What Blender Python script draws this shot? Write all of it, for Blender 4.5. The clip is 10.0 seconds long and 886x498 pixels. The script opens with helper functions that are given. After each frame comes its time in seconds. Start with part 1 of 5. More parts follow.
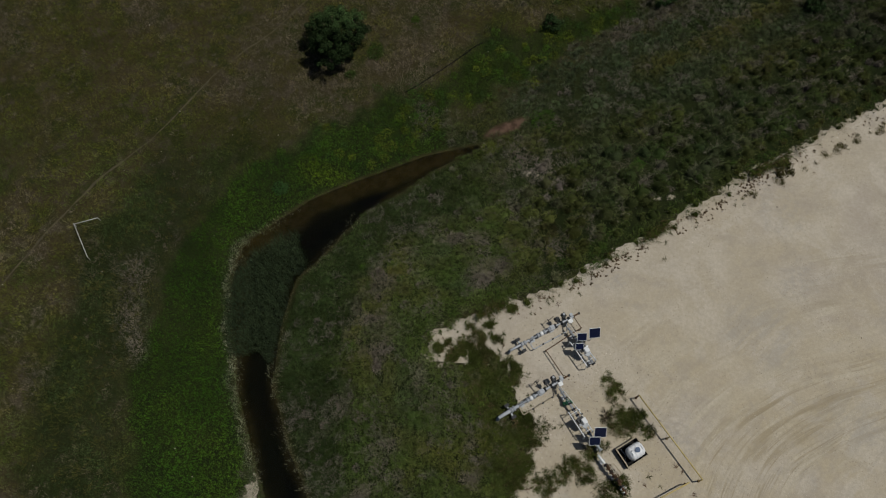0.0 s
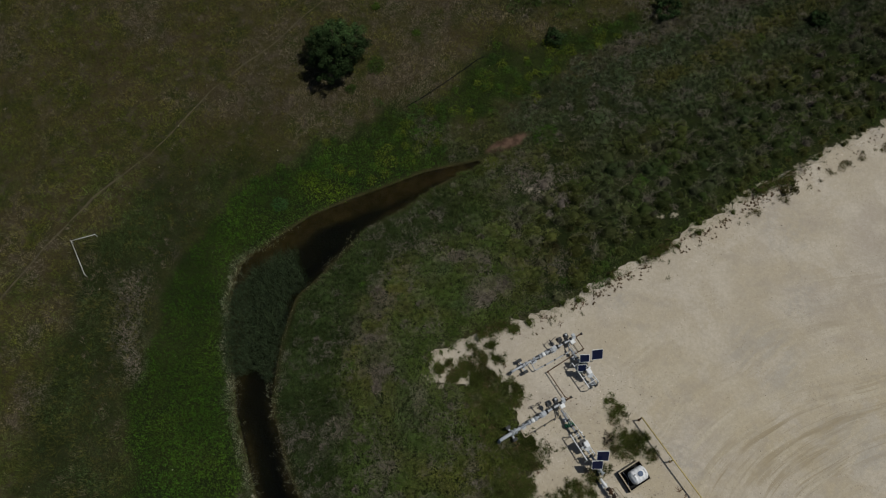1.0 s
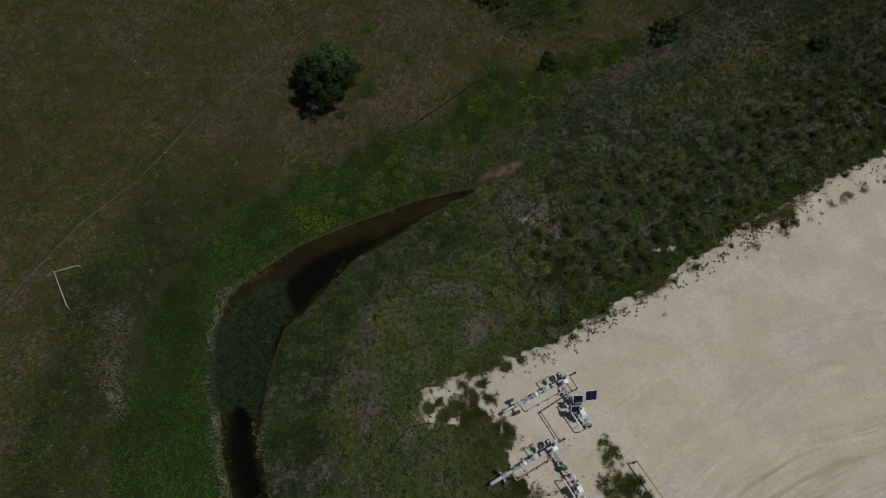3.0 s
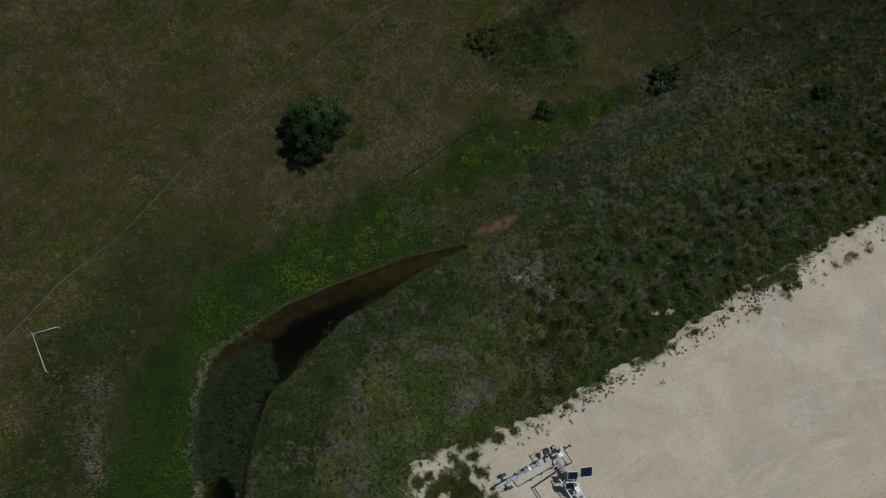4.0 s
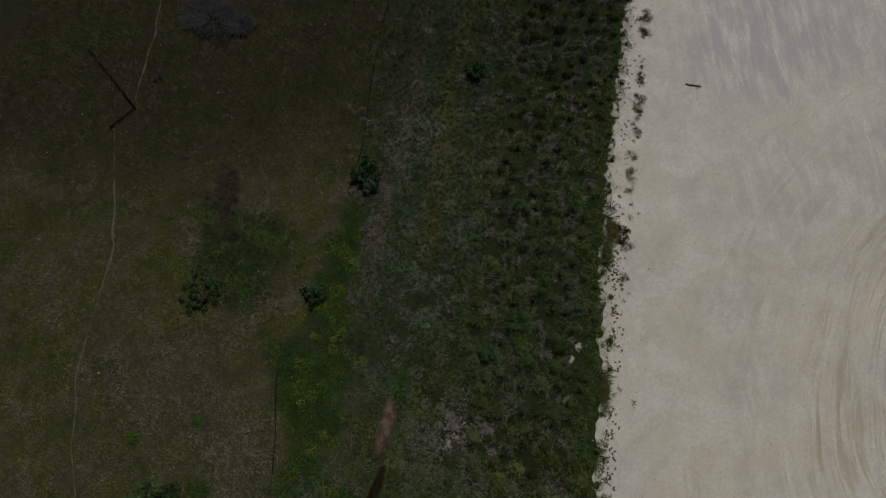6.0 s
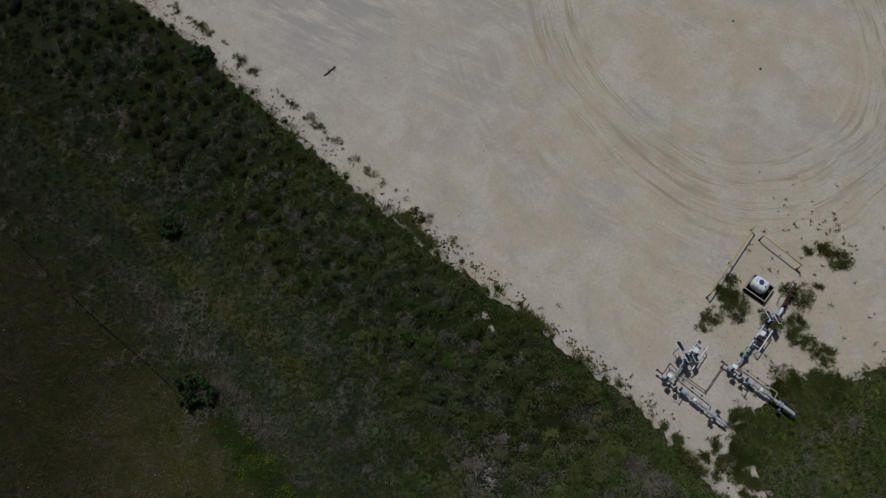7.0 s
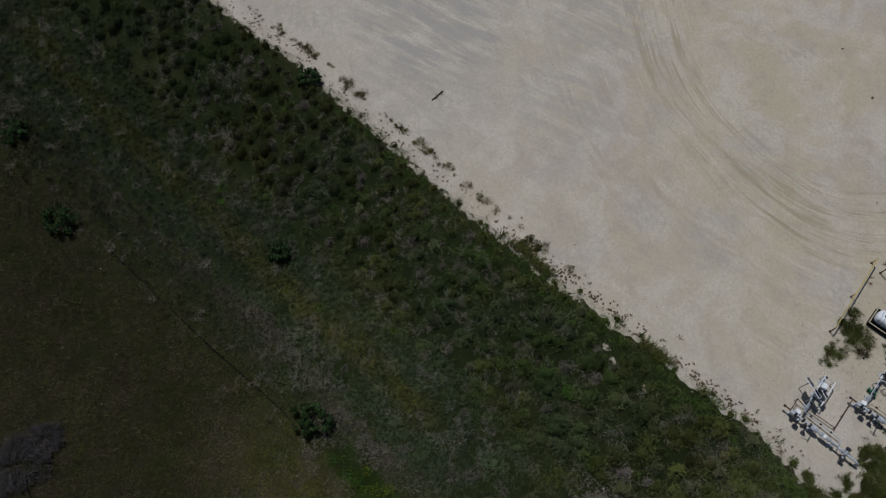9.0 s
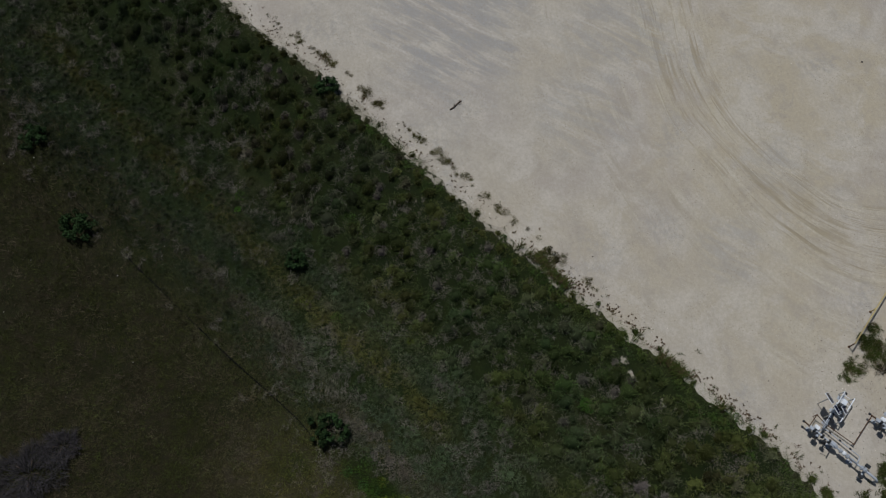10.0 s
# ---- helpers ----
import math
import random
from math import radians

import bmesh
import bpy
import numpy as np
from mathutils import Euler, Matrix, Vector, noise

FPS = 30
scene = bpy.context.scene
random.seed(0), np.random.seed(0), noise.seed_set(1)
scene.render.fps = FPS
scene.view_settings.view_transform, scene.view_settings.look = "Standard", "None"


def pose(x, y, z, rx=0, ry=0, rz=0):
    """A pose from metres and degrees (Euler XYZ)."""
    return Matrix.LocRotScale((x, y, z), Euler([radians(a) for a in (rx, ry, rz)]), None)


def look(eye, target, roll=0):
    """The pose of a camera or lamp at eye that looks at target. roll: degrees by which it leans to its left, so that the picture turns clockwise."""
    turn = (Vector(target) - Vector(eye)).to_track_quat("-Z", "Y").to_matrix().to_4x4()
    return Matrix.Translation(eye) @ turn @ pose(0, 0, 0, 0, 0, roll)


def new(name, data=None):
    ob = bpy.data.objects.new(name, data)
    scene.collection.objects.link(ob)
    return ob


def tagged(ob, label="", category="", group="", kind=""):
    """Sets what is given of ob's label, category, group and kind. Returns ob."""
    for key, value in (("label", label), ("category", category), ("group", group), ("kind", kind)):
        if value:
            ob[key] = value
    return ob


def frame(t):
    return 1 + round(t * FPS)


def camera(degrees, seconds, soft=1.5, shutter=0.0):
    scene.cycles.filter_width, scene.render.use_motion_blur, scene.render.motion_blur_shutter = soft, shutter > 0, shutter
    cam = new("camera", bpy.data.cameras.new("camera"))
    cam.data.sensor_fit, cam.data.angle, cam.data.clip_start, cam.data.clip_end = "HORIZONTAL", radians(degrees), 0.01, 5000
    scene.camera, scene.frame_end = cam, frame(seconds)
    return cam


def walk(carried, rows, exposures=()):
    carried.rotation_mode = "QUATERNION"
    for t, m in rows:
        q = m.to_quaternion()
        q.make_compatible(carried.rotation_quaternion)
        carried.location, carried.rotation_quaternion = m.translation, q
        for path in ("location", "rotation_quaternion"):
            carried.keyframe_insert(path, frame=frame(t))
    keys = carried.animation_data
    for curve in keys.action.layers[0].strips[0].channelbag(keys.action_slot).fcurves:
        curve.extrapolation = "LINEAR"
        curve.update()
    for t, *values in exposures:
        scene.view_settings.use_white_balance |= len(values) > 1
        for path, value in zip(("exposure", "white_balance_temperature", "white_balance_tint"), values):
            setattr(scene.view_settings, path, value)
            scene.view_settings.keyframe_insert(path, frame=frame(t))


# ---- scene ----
# Camera: a drone about fifty metres up, its gimbal tilted steeply down.
cam = camera(59.25, 10.0, 1.15)
# seconds, x, y, z, yaw, pitch, roll
ROWS = [
    (0, 0.00, 0.00, 50.03, 5.17, -67.58, -0.21),
    (0.5, -0.19, 0.97, 50.03, 5.14, -67.62, -0.12),
    (1, -0.21, 1.43, 50.01, 5.11, -67.63, -0.05),
    (1.5, -0.15, 1.61, 49.93, 5.12, -67.66, -0.00),
    (2, -0.05, 1.73, 49.83, 5.15, -67.69, 0.03),
    (2.5, 0.07, 2.60, 49.74, 5.18, -67.75, 0.04),
    (4, 0.39, 8.80, 49.71, 5.30, -67.74, 0.06),
    (4.5, 0.46, 11.82, 49.72, 5.18, -67.76, 0.04),
    (4.6, 0.31, 12.64, 49.69, 3.18, -67.73, 0.03),
    (4.7, -0.02, 13.55, 49.65, -1.17, -68.02, 0.04),
    (4.8, -0.41, 14.32, 49.63, -8.73, -67.70, -0.02),
    (4.9, -0.83, 15.02, 49.65, -17.30, -67.76, -0.12),
    (5, -1.34, 15.68, 49.70, -25.84, -67.79, -0.01),
    (5.2, -2.44, 17.75, 49.76, -43.45, -67.74, -0.05),
    (5.5, -2.46, 20.12, 49.68, -46.98, -67.84, 0.01),
    (6, -1.76, 23.75, 49.61, -48.07, -67.91, 0.02),
    (6.1, -1.78, 24.81, 49.63, -52.73, -67.90, 0.00),
    (6.2, -1.82, 25.85, 49.65, -61.36, -67.89, -0.03),
    (6.3, -1.59, 26.82, 49.66, -69.72, -67.90, -0.07),
    (6.4, -1.36, 27.76, 49.66, -78.15, -67.90, -0.06),
    (6.5, -1.14, 28.66, 49.68, -86.77, -67.90, -0.04),
    (6.6, -0.93, 29.54, 49.68, -94.89, -67.90, -0.03),
    (6.7, -0.72, 30.38, 49.69, -100.31, -67.90, -0.01),
    (6.8, -0.52, 31.18, 49.70, -103.03, -67.90, 0.00),
    (7, -0.14, 32.70, 49.71, -104.88, -67.90, 0.04),
    (7.3, 0.40, 34.74, 49.74, -105.25, -67.90, -0.05),
    (7.5, 0.86, 35.58, 49.74, -105.08, -67.86, -0.04),
    (8, 1.88, 37.38, 49.77, -104.73, -67.74, -0.02),
    (8.5, 2.79, 38.80, 49.79, -104.41, -67.63, 0.01),
    (9, 3.46, 39.76, 49.84, -104.12, -67.57, 0.02),
    (9.5, 3.92, 40.31, 49.94, -103.78, -67.50, 0.03),
    (10, 4.28, 40.60, 50.00, -103.51, -67.44, 0.03),
]


def eye(x, y, z, yaw, pitch, roll):
    turn = pose(0, 0, 0, 0, 0, yaw) @ pose(0, 0, 0, 90 + pitch) @ pose(0, 0, 0, 0, 0, roll)
    return Matrix.Translation((x, y, z)) @ turn


EXPOSURES = [(0.0, -1.08, 6450, 8), (2.5, -1.02, 6200, 8), (4.0, -1.0, 6050, 6), (4.5, -0.88, 6180, 4), (5.0, -0.72, 5870, 10), (5.5, -0.84, 5790, 13), (6.1, -1.25, 5900, 9), (7.4, -1.28, 5800, 13), (8.2, -1.18, 5800, 12), (10.0, -1.06, 5800, 10)]
walk(cam, [(t, eye(*rest)) for t, *rest in ROWS], EXPOSURES)

# ---- light: a high sun in a clear sky ----
SUN_TO = Vector((0.45, 0.1, 1.0)).normalized()
world = bpy.data.worlds.new("sky")
world.use_nodes = True
scene.world = world
sky = world.node_tree.nodes.new("ShaderNodeTexSky")
sky.sky_type = "NISHITA"
sky.sun_disc = False
sky.sun_elevation = math.asin(SUN_TO.z)
sky.sun_rotation = math.atan2(SUN_TO.x, SUN_TO.y)
back = world.node_tree.nodes["Background"]
world.node_tree.links.new(sky.outputs[0], back.inputs[0])
back.inputs[1].default_value = 0.05
sun_lamp = new("sun", bpy.data.lights.new("sun", "SUN"))
sun_lamp.data.energy = 5.0
sun_lamp.data.angle = radians(0.55)
sun_lamp.data.color = (1.0, 0.95, 0.87)
sun_lamp.matrix_world = look((60, 20, 120), Vector((60, 20, 120)) - SUN_TO)


# ---- materials ----
class Nodes:
    """A short way to write a node material."""

    def __init__(self, name, rough=0.9, metal=0.0):
        self.mat = bpy.data.materials.new(name)
        self.mat.use_nodes = True
        self.tree = self.mat.node_tree
        self.bsdf = self.tree.nodes["Principled BSDF"]
        self.bsdf.inputs["Roughness"].default_value = rough
        self.bsdf.inputs["Metallic"].default_value = metal
        self.bsdf.inputs["Specular IOR Level"].default_value = 0.25

    def add(self, kind, **values):
        node = self.tree.nodes.new("ShaderNode" + kind)
        for key, value in values.items():
            if key == "operation":
                node.operation = value
            elif key == "blend":
                node.blend_type = value
            elif key == "attribute":
                node.attribute_name = value
            elif key == "data":
                node.data_type = value
        return node

    def link(self, a, b):
        self.tree.links.new(a, b)

    def value(self, socket, v):
        if isinstance(v, (int, float)):
            socket.default_value = v
        elif isinstance(v, tuple):
            socket.default_value = (*v, 1.0) if len(v) == 3 and len(socket.default_value) == 4 else v
        else:
            self.link(v, socket)

    def math(self, op, a, b=0.0, c=None):
        n = self.add("Math", operation=op)
        self.value(n.inputs[0], a)
        self.value(n.inputs[1], b)
        if c is not None:
            self.value(n.inputs[2], c)
        return n.outputs[0]

    def mix(self, f, a, b, blend="MIX"):
        n = self.add("Mix", data="RGBA", blend=blend)
        self.value(n.inputs[0], f)
        self.value(n.inputs[6], a)
        self.value(n.inputs[7], b)
        return n.outputs[2]

    def place(self):
        return self.add("NewGeometry").outputs["Position"]

    def noise(self, scale, detail=4.0, rough=0.55, distort=0.0, at=None):
        n = self.add("TexNoise")
        n.inputs["Scale"].default_value = scale
        n.inputs["Detail"].default_value = detail
        n.inputs["Roughness"].default_value = rough
        n.inputs["Distortion"].default_value = distort
        self.link(at if at is not None else self.place(), n.inputs["Vector"])
        return n.outputs[0]

    def ramp(self, v, low, high, a=0.0, b=1.0):
        n = self.add("MapRange")
        n.interpolation_type = "SMOOTHSTEP"
        self.value(n.inputs[0], v)
        for i, x in enumerate((low, high, a, b)):
            n.inputs[i + 1].default_value = x
        return n.outputs[0]

    def read(self, name):
        return self.add("Attribute", attribute=name)

    def colour(self, c):
        self.value(self.bsdf.inputs["Base Color"], c)
        return self

    def bump(self, height, strength=0.4, distance=0.02):
        n = self.add("Bump")
        n.inputs["Strength"].default_value = strength
        n.inputs["Distance"].default_value = distance
        self.link(height, n.inputs["Height"])
        self.link(n.outputs[0], self.bsdf.inputs["Normal"])
        return self


def plain(name, colour, rough=0.5, metal=0.0, wear=0.25, scale=6.0):
    """A painted or metal surface with a little grime."""
    m = Nodes(name, rough, metal)
    grime = m.ramp(m.noise(scale, 6.0, 0.65), 0.42, 0.75)
    dark = tuple(c * 0.55 + 0.01 for c in colour)
    m.colour(m.mix(m.math("MULTIPLY", grime, wear * 2), colour, dark))
    m.bump(m.noise(scale * 12), 0.1, 0.004)
    return m.mat


def foliage(name, rough=0.75):
    """Blades and leaves: the clump's own tint, varied blade by blade."""
    m = Nodes(name, rough)
    m.bsdf.inputs["Specular IOR Level"].default_value = 0.06
    tint = m.read("tint").outputs["Color"]
    rnd = m.add("NewGeometry").outputs["Random Per Island"]
    vary = m.ramp(rnd, 0.0, 1.0, 0.78, 1.24)
    hsv = m.add("HueSaturation")
    m.value(hsv.inputs["Hue"], m.math("MULTIPLY_ADD", rnd, 0.03, 0.485))
    m.value(hsv.inputs["Value"], vary)
    m.link(tint, hsv.inputs["Color"])
    m.colour(hsv.outputs[0])
    return m.mat


LEAF = foliage("foliage")


def make_ground_material():
    m = Nodes("field_soil", 0.95)
    m.bsdf.inputs["Specular IOR Level"].default_value = 0.05
    wet, lush, sand = (m.read(n).outputs["Fac"] for n in ("wet", "lush", "sand"))
    big, mid, fine = m.noise(0.12, 5), m.noise(0.9, 6, 0.65), m.noise(7.0, 6, 0.7)
    dry = m.mix(m.ramp(big, 0.35, 0.65), (0.070, 0.057, 0.028), (0.064, 0.061, 0.022))
    dry = m.mix(m.ramp(m.noise(0.35, 4), 0.42, 0.6, 0.0, 0.85), dry, (0.040, 0.050, 0.012))
    dry = m.mix(m.ramp(mid, 0.48, 0.66, 0.0, 0.9), dry, (0.098, 0.080, 0.055))
    dry = m.mix(m.read("rough").outputs["Fac"], dry, m.mix(m.ramp(mid, 0.4, 0.65), (0.026, 0.026, 0.010), (0.036, 0.030, 0.017)))
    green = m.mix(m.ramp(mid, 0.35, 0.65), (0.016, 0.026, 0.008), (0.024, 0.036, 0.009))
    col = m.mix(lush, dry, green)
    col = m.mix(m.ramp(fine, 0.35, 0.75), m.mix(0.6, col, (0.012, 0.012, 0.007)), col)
    mud = m.mix(m.ramp(m.noise(1.4, 5), 0.35, 0.65), (0.056, 0.047, 0.018), (0.088, 0.070, 0.034))
    mud = m.mix(m.read("tongue").outputs["Fac"], mud, m.mix(m.ramp(m.noise(2.0, 5), 0.35, 0.65), (0.060, 0.038, 0.026), (0.135, 0.085, 0.062)))
    mud = m.mix(m.read("deep").outputs["Fac"], mud, (0.010, 0.011, 0.006))
    col = m.mix(wet, col, mud)
    pale = m.mix(m.ramp(fine, 0.3, 0.7), (0.30, 0.26, 0.20), (0.46, 0.42, 0.34))
    cover = m.ramp(m.math("MULTIPLY_ADD", m.math("SUBTRACT", m.noise(1.6, 6, 0.7), 0.5), 1.6, sand), 0.45, 0.6)
    col = m.mix(cover, col, pale)
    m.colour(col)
    m.bump(m.math("ADD", mid, fine), 0.7, 0.12)
    return m.mat


def make_pad_material():
    """Crushed pale stone, driven over: curved tyre marks, worn streaks and drifts of loose stone."""
    m = Nodes("pale_gravel", 0.93)
    m.bsdf.inputs["Specular IOR Level"].default_value = 0.1
    pos = m.place()
    big, mid, fine = m.noise(0.05, 4), m.noise(0.33, 5, 0.55, 0.3), m.noise(11.0, 8, 0.75)
    grey = m.mix(m.ramp(big, 0.36, 0.66), (0.495, 0.437, 0.343), (0.512, 0.468, 0.40))
    away = m.add("VectorMath", operation="DISTANCE")
    m.link(pos, away.inputs[0])
    away.inputs[1].default_value = (25.0, 3.0, 0.0)
    tan = m.ramp(m.math("MULTIPLY_ADD", m.noise(0.1, 4), 16.0, away.outputs["Value"]), 18.0, 38.0, 0.9, 0.0)
    col = m.mix(tan, grey, (0.50, 0.43, 0.305))
    lilac = m.math("MULTIPLY", m.ramp(m.noise(0.075, 4, 0.6, 0.6), 0.46, 0.62), m.ramp(mid, 0.3, 0.6, 0.4, 0.9))
    col = m.mix(lilac, col, (0.445, 0.395, 0.35))
    blotch = m.ramp(m.noise(0.23, 6, 0.62, 0.8), 0.5, 0.66, 0.0, 0.7)
    col = m.mix(blotch, col, (0.61, 0.56, 0.48))
    col = m.mix(m.ramp(m.noise(0.5, 5, 0.6, 1.0), 0.52, 0.68, 0.0, 0.6), col, (0.41, 0.365, 0.30))
    col = m.mix(m.ramp(mid, 0.42, 0.72, 0.0, 0.8), col, (0.60, 0.545, 0.455))
    split = m.add("SeparateXYZ")
    m.link(pos, split.inputs[0])
    sway = m.math("MULTIPLY", m.math("SUBTRACT", m.noise(0.09, 2, 0.4), 0.5), 1.7)

    def turning(cx, cy, inner, outer, pitch, seed, low, high, squeeze=1.0):
        """Wheel marks of vehicles that turned round a place."""
        dx, dy = m.math("MULTIPLY", m.math("SUBTRACT", split.outputs[0], cx), squeeze), m.math("SUBTRACT", split.outputs[1], cy)
        r = m.math("SQRT", m.math("ADD", m.math("MULTIPLY", dx, dx), m.math("MULTIPLY", dy, dy)))
        r = m.math("ADD", r, sway)
        ring = m.math("MULTIPLY", m.ramp(r, inner, inner + 1.4), m.ramp(r, outer - 2.0, outer, 1.0, 0.0))
        angle = m.math("MULTIPLY", m.math("ARCTAN2", dy, dx), 1.1)
        wave = m.noise(1.0, 3, 0.65, at=combine(m, m.math("MULTIPLY", r, pitch), m.math("ADD", angle, seed)))
        tread = m.ramp(m.noise(1.0, 4, 0.6, at=combine(m, m.math("MULTIPLY", r, 1.3), m.math("MULTIPLY_ADD", angle, 4.0, seed))), 0.38, 0.58)
        return m.math("MULTIPLY", m.math("MULTIPLY", m.ramp(wave, low, high), ring), tread)

    near = turning(34.5, 1.5, 9.8, 16.4, 2.2, 3.0, 0.48, 0.6, 0.72)
    light = turning(34.5, 1.5, 9.0, 17.5, 1.7, 17.0, 0.48, 0.62, 0.72)
    far = turning(34.5, 1.5, 10.0, 16.2, 3.6, 9.0, 0.52, 0.62, 0.72)
    faint = turning(34.5, 1.5, 17.0, 23.5, 1.5, 41.0, 0.46, 0.64, 0.72)
    pale_lane = turning(34.5, 1.5, 9.0, 24.0, 1.5, 55.0, 0.49, 0.62, 0.72)
    broken = m.ramp(m.noise(0.14, 4, 0.6), 0.44, 0.6, 0.1, 1.0)
    faint, pale_lane = m.math("MULTIPLY", faint, broken), m.math("MULTIPLY", pale_lane, broken)
    wide = turning(38.0, -2.0, 14.0, 34.0, 0.8, 29.0, 0.50, 0.72)
    col = m.mix(m.math("MULTIPLY", wide, 0.5), col, (0.545, 0.50, 0.42))
    col = m.mix(m.math("MULTIPLY", pale_lane, 0.85), col, (0.60, 0.545, 0.43))
    col = m.mix(m.math("MULTIPLY", faint, 0.75), col, (0.385, 0.335, 0.25))
    col = m.mix(m.math("MULTIPLY", far, 0.75), col, (0.34, 0.285, 0.19))
    col = m.mix(m.math("MULTIPLY", light, 0.65), col, (0.57, 0.51, 0.39))
    col = m.mix(m.math("MULTIPLY", near, 0.72), col, (0.34, 0.28, 0.175))
    # worn grey-blue places, smeared along the way that vehicles took
    smear = m.noise(1.0, 6, 0.7, 0.3, at=combine(m, m.math("MULTIPLY_ADD", split.outputs[0], 0.16, m.math("MULTIPLY", split.outputs[1], 0.16)),
                                                m.math("MULTIPLY_ADD", split.outputs[0], 0.9, m.math("MULTIPLY", split.outputs[1], -0.9))))
    for cx, cy, size, fade in ((42.5, 31.0, 7.5, 0.85), (19.8, 16.4, 3.0, 0.4), (25.2, 10.4, 3.0, 0.32), (39.0, 18.5, 5.0, 0.55), (32.5, 23.0, 4.5, 0.45), (50.0, 24.0, 7.0, 0.6)):
        spot = m.add("VectorMath", operation="DISTANCE")
        m.link(pos, spot.inputs[0])
        spot.inputs[1].default_value = (cx, cy, 0.0)
        reach = m.ramp(m.math("MULTIPLY_ADD", m.noise(0.35, 4), size * 0.9, spot.outputs["Value"]), size * 0.9, size * 1.6, 1.0, 0.0)
        worn = m.math("MULTIPLY", reach, m.ramp(smear, 0.42, 0.58))
        col = m.mix(m.math("MULTIPLY", worn, fade), col, (0.355, 0.347, 0.335))
        col = m.mix(m.math("MULTIPLY", m.math("MULTIPLY", reach, m.ramp(smear, 0.44, 0.36)), fade * 0.8), col, (0.62, 0.585, 0.53))
    # drifts of loose grey stone
    drift = m.math("MULTIPLY", m.ramp(m.noise(0.16, 5, 0.6), 0.52, 0.68), m.ramp(m.noise(2.2, 6, 0.8), 0.4, 0.62))
    col = m.mix(m.math("MULTIPLY", drift, 0.8), col, (0.385, 0.365, 0.335))
    col = m.mix(m.ramp(fine, 0.32, 0.66, 0.26, 0.0), col, (0.27, 0.235, 0.185))
    col = m.mix(m.ramp(m.noise(4.0, 6, 0.7), 0.35, 0.7, 0.34, 0.0), col, (0.31, 0.27, 0.205))
    col = m.mix(m.ramp(m.noise(1.1, 7, 0.72, 0.4), 0.45, 0.7, 0.0, 0.35), col, (0.37, 0.33, 0.275))
    crumbs = m.add("TexVoronoi")
    crumbs.inputs["Scale"].default_value = 5.0
    m.link(pos, crumbs.inputs["Vector"])
    dark = m.math("MULTIPLY", m.ramp(crumbs.outputs["Distance"], 0.10, 0.3, 0.55, 0.0), m.ramp(m.noise(0.4, 5, 0.65), 0.42, 0.62))
    col = m.mix(dark, col, (0.27, 0.23, 0.175))
    stones = m.add("TexVoronoi")
    stones.inputs["Scale"].default_value = 8.0
    m.link(pos, stones.inputs["Vector"])
    pale = m.math("MULTIPLY", m.ramp(stones.outputs["Distance"], 0.05, 0.28, 0.5, 0.0), m.ramp(m.noise(0.7, 4), 0.4, 0.65))
    col = m.mix(pale, col, (0.66, 0.62, 0.54))
    m.colour(col)
    relief = m.math("ADD", m.math("MULTIPLY", near, -1.0), m.math("ADD", m.math("MULTIPLY", light, 0.5), m.math("MULTIPLY", fine, 0.8)))
    m.bump(relief, 0.45, 0.05)
    return m.mat


def combine(m, x, y):
    n = m.add("CombineXYZ")
    m.value(n.inputs[0], x)
    m.value(n.inputs[1], y)
    return n.outputs[0]


def make_water_material():
    m = Nodes("ditch_water", 0.06)
    m.colour((0.52, 0.48, 0.30))
    m.bsdf.inputs["Specular IOR Level"].default_value = 0.5
    m.bsdf.inputs["Transmission Weight"].default_value = 1.0
    m.bsdf.inputs["IOR"].default_value = 1.33
    m.bump(m.noise(3.0, 3), 0.05, 0.02)
    return m.mat


SOIL, GRAVEL, WATER = make_ground_material(), make_pad_material(), make_water_material()
GALV = plain("grey_painted_steel", (0.43, 0.46, 0.50), 0.45, 0.0)
WHITE = plain("white_paint", (0.80, 0.82, 0.83), 0.4)
RUST = plain("rusty_pipe", (0.10, 0.055, 0.03), 0.8)
YELLOW = plain("faded_yellow_paint", (0.50, 0.40, 0.17), 0.5)
DARK = plain("dark_steel", (0.03, 0.032, 0.036), 0.5)
BLUE = plain("solar_cells", (0.010, 0.015, 0.05), 0.2)
POLY = plain("white_plastic", (0.75, 0.77, 0.80), 0.35, 0.0, 0.1)
BLACK = plain("black_liner", (0.010, 0.010, 0.010), 0.85)
LID = plain("blue_plastic", (0.03, 0.075, 0.17), 0.4)
GREEN = plain("green_paint", (0.02, 0.13, 0.07), 0.5)
TAN = plain("weathered_rim", (0.38, 0.33, 0.24), 0.7)
BARK = plain("bark", (0.09, 0.065, 0.045), 0.95)
STONE = plain("stone", (0.14, 0.12, 0.10), 0.9)
HOSE = Nodes("black_hose", 0.95).colour((0.008, 0.008, 0.008)).mat
HOSE.node_tree.nodes["Principled BSDF"].inputs["Specular IOR Level"].default_value = 0.05
TRODDEN = plain("trodden_earth", (0.078, 0.067, 0.037), 0.95, 0.0, 0.5, 1.3)
PIPEFENCE = plain("pale_fence_pipe", (0.55, 0.56, 0.55), 0.5)

